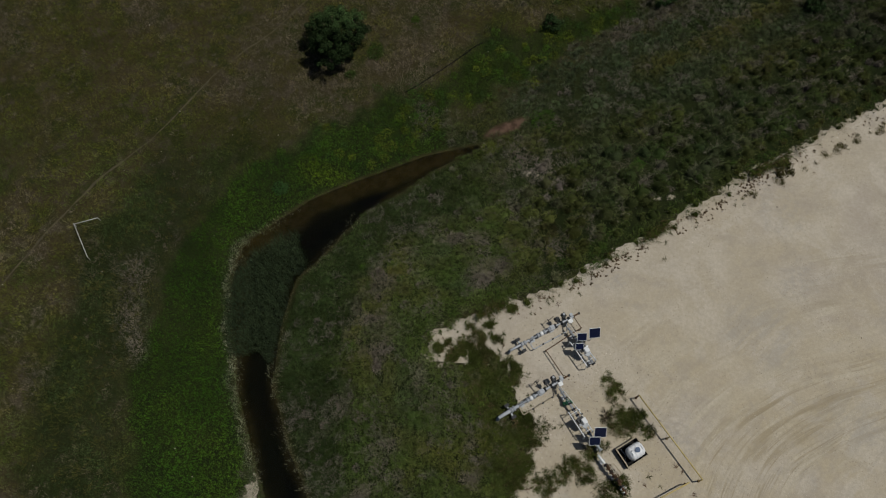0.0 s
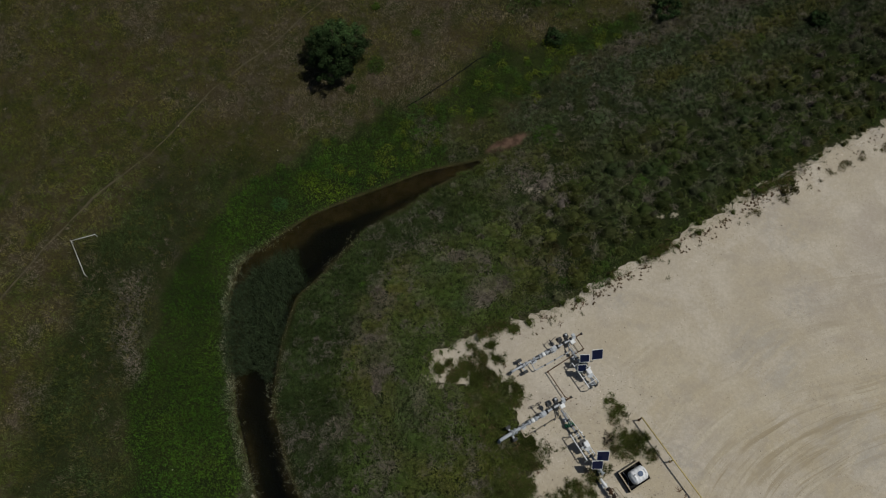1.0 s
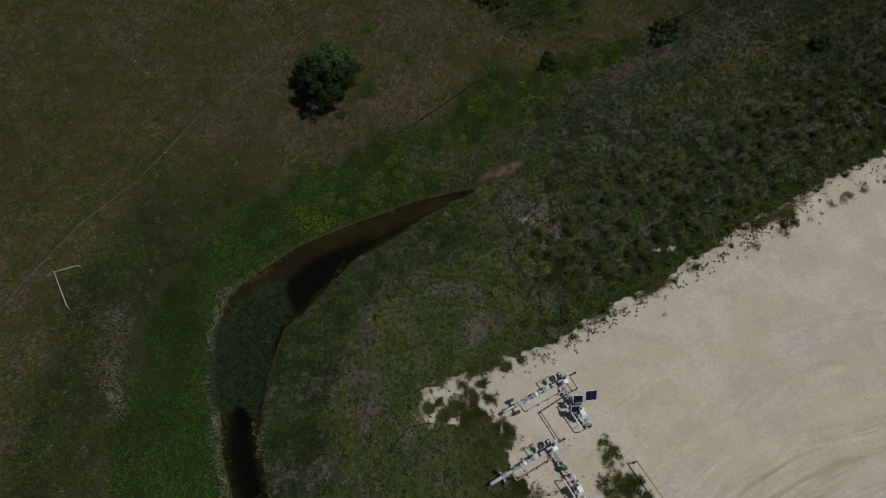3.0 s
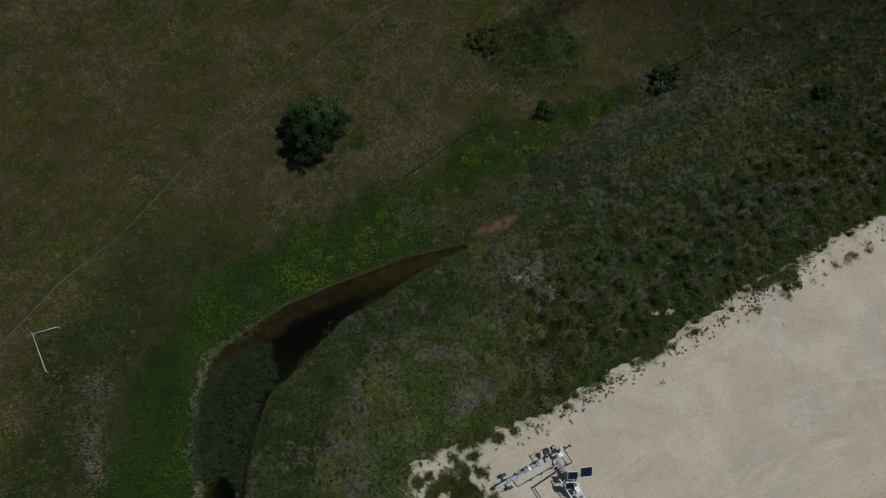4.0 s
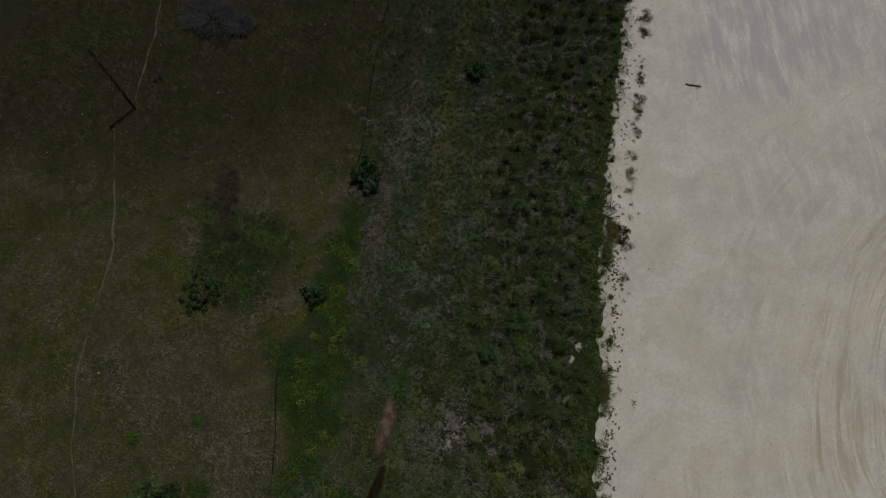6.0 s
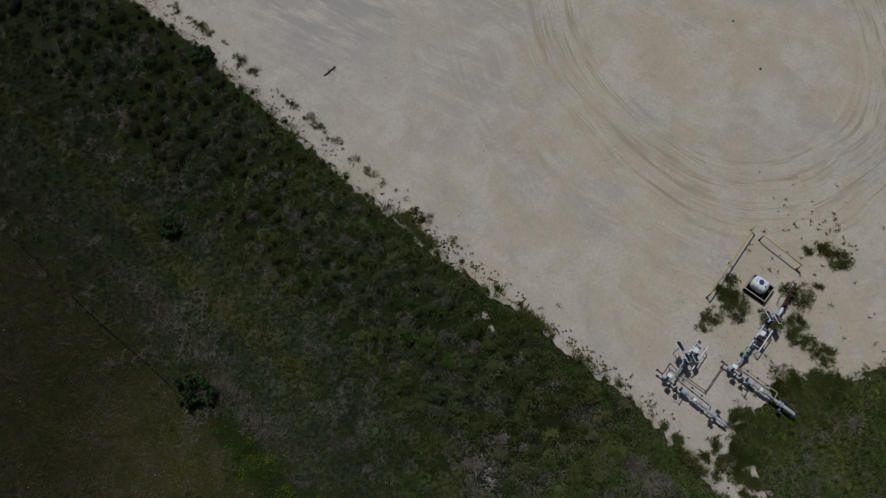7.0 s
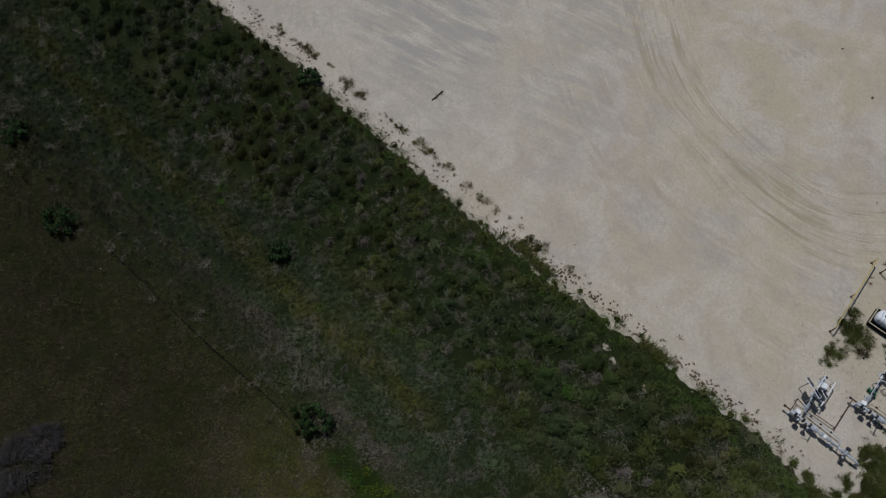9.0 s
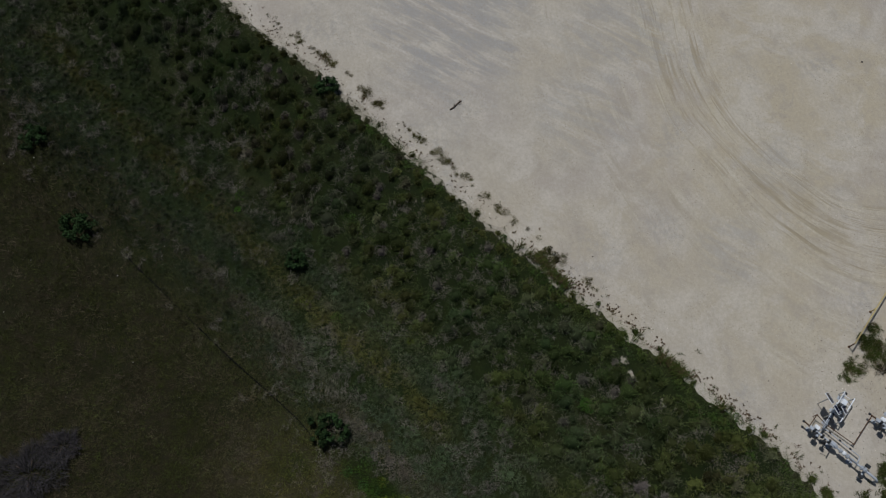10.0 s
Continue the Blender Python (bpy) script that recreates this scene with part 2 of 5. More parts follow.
# ---- the lie of the land ----
RIM = np.array([(-2.0, 14.1), (-0.4, 15.5), (1.6, 16.4), (4.0, 17.3), (5.8, 18.2), (7.6, 19.4), (9.8, 21.0), (12.6, 22.9), (15.3, 24.7), (17.9, 26.6),
                (20.0, 28.3), (23.2, 30.2), (25.6, 32.0), (29.6, 34.4), (32.6, 36.3), (36.9, 39.0), (41.7, 41.8), (45.6, 45.0), (49.5, 47.4), (140.0, 105.0)])
SOUTH = np.array([(140.0, -120.0), (8.0, -120.0), (5.0, -30.0), (4.2, 0.0), (3.8, 4.5), (4.6, 7.5), (4.4, 9.6), (3.4, 11.4), (3.0, 13.2), (1.0, 12.9), (-1.4, 12.6)])
DITCH = np.array([(0.0, 30.6), (-1.9, 29.7), (-3.9, 28.7), (-6.1, 27.1), (-8.9, 25.4), (-11.0, 23.5), (-12.8, 21.5), (-14.5, 19.7), (-14.7, 18.0),
                  (-14.7, 15.5), (-14.3, 13.1), (-14.0, 10.7), (-13.0, 8.3), (-12.0, 6.0), (-10.9, 4.0), (-9.0, 0.0), (-6.0, -8.0), (-4.0, -30.0)])
TRAIL = np.array([(-36.0, 10.0), (-31.5, 19.0), (-28.6, 24.5), (-25.2, 28.8), (-21.8, 34.6), (-17.6, 39.3), (-14.3, 43.9), (-12.3, 46.9), (-9.2, 50.3),
                  (-5.2, 53.0), (-1.8, 55.6), (0.7, 58.5), (4.5, 63.1), (7.2, 64.0), (12.3, 67.6), (24.0, 78.0)])
# strips that run along the bank: yellow grass, pale dead stalks, the laid pipe
YELLOW_STRIP = np.array([(52.0, 63.0), (43.0, 58.0), (31.0, 50.2), (24.0, 46.0), (19.0, 42.5), (15.5, 39.9), (13.1, 38.8)])
STALK_STRIP = np.array([(48.4, 66.5), (36.0, 58.3), (26.5, 51.6), (22.3, 48.5), (18.3, 45.9), (15.0, 44.3), (12.0, 42.4), (8.6, 40.6)])
PIPE_LINE = np.array([(47.0, 69.0), (39.9, 64.2), (33.2, 59.7), (28.9, 57.1), (24.7, 54.3), (20.6, 51.4), (15.6, 47.8), (12.1, 45.8), (9.1, 44.1), (4.7, 42.3), (2.0, 41.4),
                      (-0.4, 40.1), (-3.4, 37.1), (-6.3, 34.6)])
LOW_GROUND = np.array([(-14.0, -30.0), (-21.4, 2.5), (-22.6, 8.3), (-22.6, 11.4), (-21.6, 15.6), (-21.6, 19.5), (-20.4, 23.3), (-18.0, 27.0), (-15.3, 28.9), (-12.5, 31.2), (-9.4, 33.1),
                       (-7.8, 33.9), (-3.2, 37.3), (-0.2, 40.2), (4.5, 42.1), (9.3, 43.9), (13.0, 46.2), (11.0, 42.6), (7.6, 40.9), (4.6, 38.9), (1.2, 35.8), (-2.4, 32.6), (-2.0, 30.6), (-10.0, 25.0), (-14.0, 18.0), (-13.0, 0.0), (-4.0, -30.0)])
DITCH_HALF = np.array([0.15, 0.4, 0.7, 1.05, 1.3, 1.9, 2.2, 2.3, 2.2, 1.8, 1.4, 1.15, 1.1, 1.1, 1.2, 1.2, 1.2, 1.2])
WATER_Z = -3.05


def hashed(ix, iy, seed):
    v = np.sin(ix * 127.1 + iy * 311.7 + seed * 74.7) * 43758.5453
    return v - np.floor(v)


def wobble(x, y, size, seed=0):
    """Smooth noise from -1 to 1 with bumps of that size in metres."""
    u, v = np.asarray(x) / size, np.asarray(y) / size
    iu, iv = np.floor(u), np.floor(v)
    fu, fv = u - iu, v - iv
    fu, fv = fu * fu * (3 - 2 * fu), fv * fv * (3 - 2 * fv)
    a, b = hashed(iu, iv, seed), hashed(iu + 1, iv, seed)
    c, d = hashed(iu, iv + 1, seed), hashed(iu + 1, iv + 1, seed)
    return 2 * ((a * (1 - fu) + b * fu) * (1 - fv) + (c * (1 - fu) + d * fu) * fv) - 1


def to_line(x, y, line, extra=None):
    """The distance to a line of the plan, and extra's value at the nearest place on it."""
    x, y = np.asarray(x, float), np.asarray(y, float)
    best, value = np.full(x.shape, 1e9), np.zeros(x.shape)
    for k in range(len(line) - 1):
        (ax, ay), (bx, by) = line[k], line[k + 1]
        dx, dy = bx - ax, by - ay
        s = np.clip(((x - ax) * dx + (y - ay) * dy) / (dx * dx + dy * dy), 0, 1)
        d = np.hypot(x - ax - s * dx, y - ay - s * dy)
        near = d < best
        best = np.where(near, d, best)
        if extra is not None:
            value = np.where(near, extra[k] * (1 - s) + extra[k + 1] * s, value)
    return best if extra is None else (best, value)


def inside(x, y, ring):
    x, y = np.asarray(x, float), np.asarray(y, float)
    odd = np.zeros(x.shape, bool)
    for (ax, ay), (bx, by) in zip(ring, np.roll(ring, -1, 0)):
        if ay == by:
            continue
        odd ^= ((ay > y) != (by > y)) & (x < (bx - ax) * (y - ay) / (by - ay) + ax)
    return odd


PAD_RING = np.concatenate([RIM, SOUTH])
PAD_LINE = np.concatenate([PAD_RING, PAD_RING[:1]])


def off_pad(x, y):
    """Metres outside the pad's rim; negative on the pad."""
    d = to_line(x, y, PAD_LINE)
    return np.where(inside(x, y, PAD_RING), -d, d)


def step(v, a, b):
    s = np.clip((v - a) / (b - a), 0, 1)
    return s * s * (3 - 2 * s)


def from_ditch(x, y):
    d, half = to_line(x, y, DITCH, DITCH_HALF)
    return d - half


def beyond_ditch(x, y):
    """True on the side of the ditch that faces the field."""
    return np.where(y < 18, x < np.interp(y, DITCH[::-1, 1], DITCH[::-1, 0]), y > np.interp(x, DITCH[8::-1, 0], DITCH[8::-1, 1]))


def height(x, y):
    """The pad is level, a bank falls from it to the ditch, and the field lies lower."""
    d = off_pad(x, y)
    z = -0.014 - 2.7 * step(d, 0.6, 10.5) + 0.45 * step(d, 15.0, 40.0)
    z = z + 0.10 * wobble(x, y, 6.0, 1) * step(d, 2, 6) + 0.06 * wobble(x, y, 1.7, 2) * step(d, 1.0, 3)
    z = z + 0.22 * step(d, 13, 16) * (1 - low_green(x, y))
    w = from_ditch(x, y)
    bed = WATER_Z - 0.45 * step(-w, -0.2, 1.2) + 0.35 * step(w, -0.2, 1.6)
    z = np.where(w < 3.0, bed * (1 - step(w, 0.5, 3.0)) + z * step(w, 0.5, 3.0), z)
    return np.where(d < 0, -0.014 - 0.05 * step(-d, 0.0, 0.8), z)


def spread(lo, hi, pace, far, grow=1.35):
    """Even steps from lo to hi, then ever longer ones out to far."""
    mid = list(np.arange(lo, hi, pace))
    up, low, s = mid[-1], mid[0], pace
    before, after = [], []
    while up < far:
        s *= grow
        up, low = up + s, low - s
        after.append(up)
        before.insert(0, low)
    return np.array(before + mid + after)


def mesh_of(name, verts, faces, material, smooth=True):
    me = bpy.data.meshes.new(name)
    me.from_pydata(verts, [], faces)
    me.materials.append(material)
    if smooth:
        me.polygons.foreach_set("use_smooth", np.ones(len(me.polygons), bool))
    return me


def floats(me, name, values):
    me.attributes.new(name, "FLOAT", "POINT").data.foreach_set("value", np.asarray(values, np.float32))


def build_ground():
    gx, gy = spread(-46, 64, 0.34, 2500), spread(-14, 86, 0.34, 2500)
    X, Y = np.meshgrid(gx, gy)
    x, y = X.ravel(), Y.ravel()
    d, w = off_pad(x, y), from_ditch(x, y)
    z = height(x, y)
    nx, ny = len(gx), len(gy)
    idx = np.arange(nx * ny).reshape(ny, nx)
    faces = np.stack([idx[:-1, :-1], idx[:-1, 1:], idx[1:, 1:], idx[1:, :-1]], -1).reshape(-1, 4)
    me = mesh_of("ground", np.stack([x, y, z], 1).tolist(), faces.tolist(), SOIL)
    floats(me, "wet", np.maximum(step(-w, -0.45, 0.25), 1 - step(red_mud(x, y), 0.75, 1.15)))
    floats(me, "tongue", 1 - step(red_mud(x, y), 0.8, 1.3))
    floats(me, "deep", step(-from_ditch(x - 0.45 * step(y, 10, 18), y + 0.4 * (y > 19)) + 0.3 * wobble(x, y, 2.0, 3) + 0.35 * (1 - step(y, 10, 18)), 0.1, 1.15))
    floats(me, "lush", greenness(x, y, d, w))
    floats(me, "rough", step(x + 0.9 * (y - 52) + 2.5 * wobble(x, y, 5.0, 65), 6.0, 17.0) * step(d, 12, 16))
    floats(me, "sand", bareness(x, y, d))
    ob = new("ground", me)
    return tagged(ob, "rough grass field falling from a bank to a wet ditch", "ground", kind="structure")


def red_mud(x, y):
    """Below 1 on the bare red tongue of mud at the ditch's head."""
    u, v = (x - 2.1) * 0.88 + (y - 32.3) * 0.47, (y - 32.3) * 0.88 - (x - 2.1) * 0.47
    return np.hypot(u / 1.9, (v + 0.25 * wobble(x, y, 1.3, 7)) / 0.5)


def low_edge(x, y):
    """Metres inside the low green ground's wavering edge."""
    e = to_line(x, y, np.concatenate([LOW_GROUND, LOW_GROUND[:1]]))
    return np.where(inside(x, y, LOW_GROUND), e, -e) + 0.8 * wobble(x, y, 2.6, 8) + 0.5 * wobble(x, y, 0.8, 9)


def low_fringe(x, y):
    """1 on the dark rough strip between the low green ground and the field."""
    e = low_edge(x, y)
    return step(e, -7.2, -4.6) * (1 - step(e, -0.6, 0.8)) * (1 - step(y + 2 * wobble(x, y, 4.0, 11), 25, 31))


def low_green(x, y):
    """1 on the low green ground between ditch and field, 0 outside it."""
    e = low_edge(x, y)
    return step(e, -0.8, 0.9) * (1 - 0.75 * step(x + 2 * wobble(x, y, 2.0, 10), 10.0, 16.0))


def thicket(x, y):
    """1 where dark growth reaches out from the bank into the field."""
    return 1 - step(np.hypot((x - 4.8) / 5.0, (y - 48.6) / 4.0) + 0.45 * wobble(x, y, 2.4, 18), 0.6, 1.1)


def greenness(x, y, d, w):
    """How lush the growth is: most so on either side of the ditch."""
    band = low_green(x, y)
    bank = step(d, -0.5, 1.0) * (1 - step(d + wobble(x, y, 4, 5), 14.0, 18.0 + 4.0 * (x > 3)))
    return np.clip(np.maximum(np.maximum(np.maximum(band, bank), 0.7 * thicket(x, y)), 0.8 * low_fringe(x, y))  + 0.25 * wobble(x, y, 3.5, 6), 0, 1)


def bareness(x, y, d):
    """Pale stone that shows through the growth at the pad's rim."""
    s = (0.34 + 0.26 * step(x, 15.0, 19.0)) * (1 - step(d, 0.35, 1.0))
    s = np.where(d < -0.1, 1.0, s)
    for cx, cy, rx, ry in ((-1.2, 13.4, 1.3, 1.0), (13.9, 26.0, 0.62, 0.36), (13.0, 25.9, 0.55, 0.40), (11.9, 25.0, 0.40, 0.26), (10.9, 24.5, 0.60, 0.28), (10.1, 23.8, 0.35, 0.30), (0.6, 15.0, 1.5, 0.8), (-12.9, 3.0, 0.5, 1.7)):
        s = np.maximum(s, (0.82 if cx > 8 else 1.0) - 0.55 * np.hypot((x - cx) / rx, (y - cy) / ry))
    s = np.maximum(s, 0.43 * np.exp(-(((x - 4.2) / 2.8) ** 2) - (((y - 28.7) / 1.7) ** 2)))
    return np.clip(s, 0, 1)


def build_pad():
    """The gravel pad, a sheet of stone with a ragged rim."""
    ring = []
    for a, b in zip(PAD_RING, np.roll(PAD_RING, -1, 0)):
        n = max(1, int(np.linalg.norm(b - a) / (0.18 if max(np.linalg.norm(a), np.linalg.norm(b)) < 70 else 3.0)))
        ring += [a + (b - a) * k / n for k in range(n)]
    ring = np.array(ring)
    centre = np.array((40.0, 0.0))
    out = ring - centre
    out /= np.linalg.norm(out, axis=1)[:, None]
    x, y = ring.T
    push = 0.3 * wobble(x, y, 1.3, 11) + 0.2 * wobble(x, y, 0.5, 12) + 0.3 * wobble(x, y, 4.0, 13)
    push = push + (0.4 * wobble(x, y, 0.8, 20) + 0.25 * wobble(x, y, 0.35, 21)) * (1 - step(x, 5.0, 9.0)) * step(y, 2.0, 6.0)
    ring = ring + out * push[:, None]
    bm = bmesh.new()
    top = [bm.verts.new((px, py, 0.0)) for px, py in ring]
    edges = [bm.edges.new((top[k], top[(k + 1) % len(top)])) for k in range(len(top))]
    bmesh.ops.triangle_fill(bm, use_beauty=True, edges=edges)
    for f in bm.faces:
        if f.normal.z < 0:
            f.normal_flip()
    low = [bm.verts.new((v.co.x + o[0] * 0.35, v.co.y + o[1] * 0.35, -0.09)) for v, o in zip(top, out)]
    for k in range(len(top)):
        j = (k + 1) % len(top)
        bm.faces.new((top[k], low[k], low[j], top[j]))
    me = bpy.data.meshes.new("gravel_pad")
    bm.to_mesh(me)
    bm.free()
    me.materials.append(GRAVEL)
    return tagged(new("gravel_pad", me), "pale crushed-stone pad with curved tyre marks", "gravel pad", kind="structure")


def build_water():
    """A level sheet that meets the banks of the ditch."""
    gx, gy = np.arange(-20, 4, 0.3), np.arange(-32, 34, 0.3)
    X, Y = np.meshgrid(gx, gy)
    idx = np.arange(X.size).reshape(X.shape)
    wet = from_ditch(X + 0.15, Y + 0.15)[:-1, :-1] < 0.75
    faces = np.stack([idx[:-1, :-1], idx[:-1, 1:], idx[1:, 1:], idx[1:, :-1]], -1)[wet]
    used, inverse = np.unique(faces, return_inverse=True)
    verts = np.stack([X.ravel(), Y.ravel(), np.full(X.size, WATER_Z)], 1)[used]
    ob = new("water", mesh_of("water", verts.tolist(), inverse.reshape(-1, 4).tolist(), WATER))
    return tagged(ob, "still dark brown water in a narrow ditch", "water", kind="structure")


build_ground()
build_pad()
build_water()


def build_trail():
    """A narrow trodden path through the field."""
    x = np.concatenate([np.linspace(p[0], q[0], 40, endpoint=False) for p, q in zip(TRAIL, TRAIL[1:])])
    y = np.concatenate([np.linspace(p[1], q[1], 40, endpoint=False) for p, q in zip(TRAIL, TRAIL[1:])])
    x, y = x + 0.16 * wobble(x, y, 2.2, 14), y + 0.10 * wobble(x, y, 1.1, 15)
    turn = np.arctan2(np.gradient(y), np.gradient(x))
    half = np.maximum(0.055 + 0.055 * wobble(x, y, 3.1, 16) + 0.04 * wobble(x, y, 0.45, 17) - 0.03 * step(y, 56.0, 62.0), 0.004)
    verts, faces = [], []
    for side in (1, 0, -1):
        px, py = x - side * half * np.sin(turn), y + side * half * np.cos(turn)
        verts += list(zip(px, py, height(px, py) + (0.045 if side == 0 else 0.005)))
    n = len(x)
    for k in range(n - 1):
        faces += [(k, k + 1, n + k + 1, n + k), (n + k, n + k + 1, 2 * n + k + 1, 2 * n + k)]
    ob = new("trail", mesh_of("trail", verts, faces, TRODDEN))
    for f in ob.data.polygons:
        if f.normal.z < 0:
            f.flip()
    return tagged(ob, "narrow trodden path of bare dry earth", "path", kind="structure")


build_trail()

def thing(name, x, y, z, turn, label, category, group=""):
    ob = new(name)
    ob.empty_display_size = 0.2
    ob.matrix_world = pose(x, y, z, 0, 0, turn)
    return tagged(ob, label, category, group)


# ---- growth ----
rng = np.random.default_rng(5)


def raw_mesh(name, verts, tris):
    """A mesh of triangles, quickly."""
    me = bpy.data.meshes.new(name)
    me.vertices.add(len(verts))
    me.vertices.foreach_set("co", np.asarray(verts, np.float32).ravel())
    me.loops.add(len(tris) * 3)
    me.loops.foreach_set("vertex_index", np.asarray(tris, np.int32).ravel())
    me.polygons.add(len(tris))
    me.polygons.foreach_set("loop_start", np.arange(0, len(tris) * 3, 3, dtype=np.int32))
    me.update(calc_edges=True)
    me.materials.append(LEAF)
    return me


def blades(root, turn, lean, length, width, tint, bent=True):
    """Blades of grass, from arrays: where each one grows, where it points, how far it leans from upright, its size and colour."""
    n = len(root)
    out = np.stack([np.cos(turn), np.sin(turn), np.zeros(n)], 1)
    side = np.stack([-np.sin(turn), np.cos(turn), np.zeros(n)], 1) * (width / 2)[:, None]
    up = np.array((0, 0, 1.0))
    if not bent:
        tip = root + out * (np.sin(lean) * length)[:, None] + up * (np.cos(lean) * length)[:, None]
        verts = np.stack([root - side, root + side, tip], 1).reshape(-1, 3)
        tris = np.arange(3 * n).reshape(-1, 3)
        return verts, tris, np.repeat(tint, 3, 0)
    l1, l2 = lean * 0.6, np.minimum(lean * 1.5, 1.9)
    mid = root + out * (np.sin(l1) * length * 0.55)[:, None] + up * (np.cos(l1) * length * 0.55)[:, None]
    tip = mid + out * (np.sin(l2) * length * 0.5)[:, None] + up * (np.cos(l2) * length * 0.5)[:, None]
    verts = np.stack([root - side, root + side, mid + side * 0.85, mid - side * 0.85, tip], 1).reshape(-1, 3)
    b = 5 * np.arange(n)[:, None]
    tris = np.concatenate([b + (0, 1, 2), b + (0, 2, 3), b + (3, 2, 4)], 1).reshape(-1, 3)
    # Root shade is painted into the tint; tips dry to a lighter one.
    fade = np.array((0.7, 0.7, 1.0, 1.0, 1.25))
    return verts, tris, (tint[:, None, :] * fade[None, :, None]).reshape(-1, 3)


def leaves(centre, size, tint, flat=0.5, face=None):
    """Small leaves, each folded a little along its rib."""
    n = len(centre)
    turn, dip = rng.uniform(0, 2 * np.pi, n), rng.normal(0, 1, n) * (1 - flat) * 1.4
    along = np.stack([np.cos(turn) * np.cos(dip), np.sin(turn) * np.cos(dip), np.sin(dip)], 1)
    roll = rng.normal(0, 1, n) * (1 - flat) * 1.2
    flatside = np.stack([-np.sin(turn), np.cos(turn), np.zeros(n)], 1)
    across = flatside * np.cos(roll)[:, None] + np.cross(along, flatside) * np.sin(roll)[:, None]
    if face is not None:
        face = face / np.linalg.norm(face, axis=1)[:, None]
        along = along - face * (along * face).sum(1)[:, None]
        along /= np.linalg.norm(along, axis=1)[:, None] + 1e-6
        across = np.cross(face, along)
    a, w = along * size[:, None], across * (size * 0.36)[:, None]
    verts = np.stack([centre - a * 0.5, centre + w, centre + a * 0.5, centre - w], 1).reshape(-1, 3)
    b = 4 * np.arange(n)[:, None]
    tris = np.concatenate([b + (0, 1, 2), b + (0, 2, 3)], 1).reshape(-1, 3)
    return verts, tris, np.repeat(tint, 4, 0)


def growth(name, pieces, label, category, kind="stuff"):
    verts, tris, tints, base = [], [], [], 0
    for v, t, c in pieces:
        verts.append(v)
        tris.append(t + base)
        tints.append(c)
        base += len(v)
    verts, tris, tints = (np.concatenate(a) for a in (verts, tris, tints))
    me = raw_mesh(name, verts, tris)
    rgba = np.ones((len(verts), 4), np.float32)
    rgba[:, :3] = np.clip(tints, 0, 1)
    me.color_attributes.new("tint", "FLOAT_COLOR", "POINT").data.foreach_set("color", rgba.ravel())
    return tagged(new(name, me), label, category, kind=kind)


def scatter(x0, x1, y0, y1, gap):
    """Places about a gap apart, on a shaken grid."""
    gx, gy = np.meshgrid(np.arange(x0, x1, gap), np.arange(y0, y1, gap))
    x = gx.ravel() + rng.uniform(-0.5, 0.5, gx.size) * gap
    y = gy.ravel() + rng.uniform(-0.5, 0.5, gx.size) * gap
    # the far corners that the flight never looks at stay bare
    seen = (y < 62 + 0.55 * (x + 20)) & (y > 2 - 0.45 * (x + 28)) & (y < 86 - 0.2 * (x - 20))
    return x[seen], y[seen]


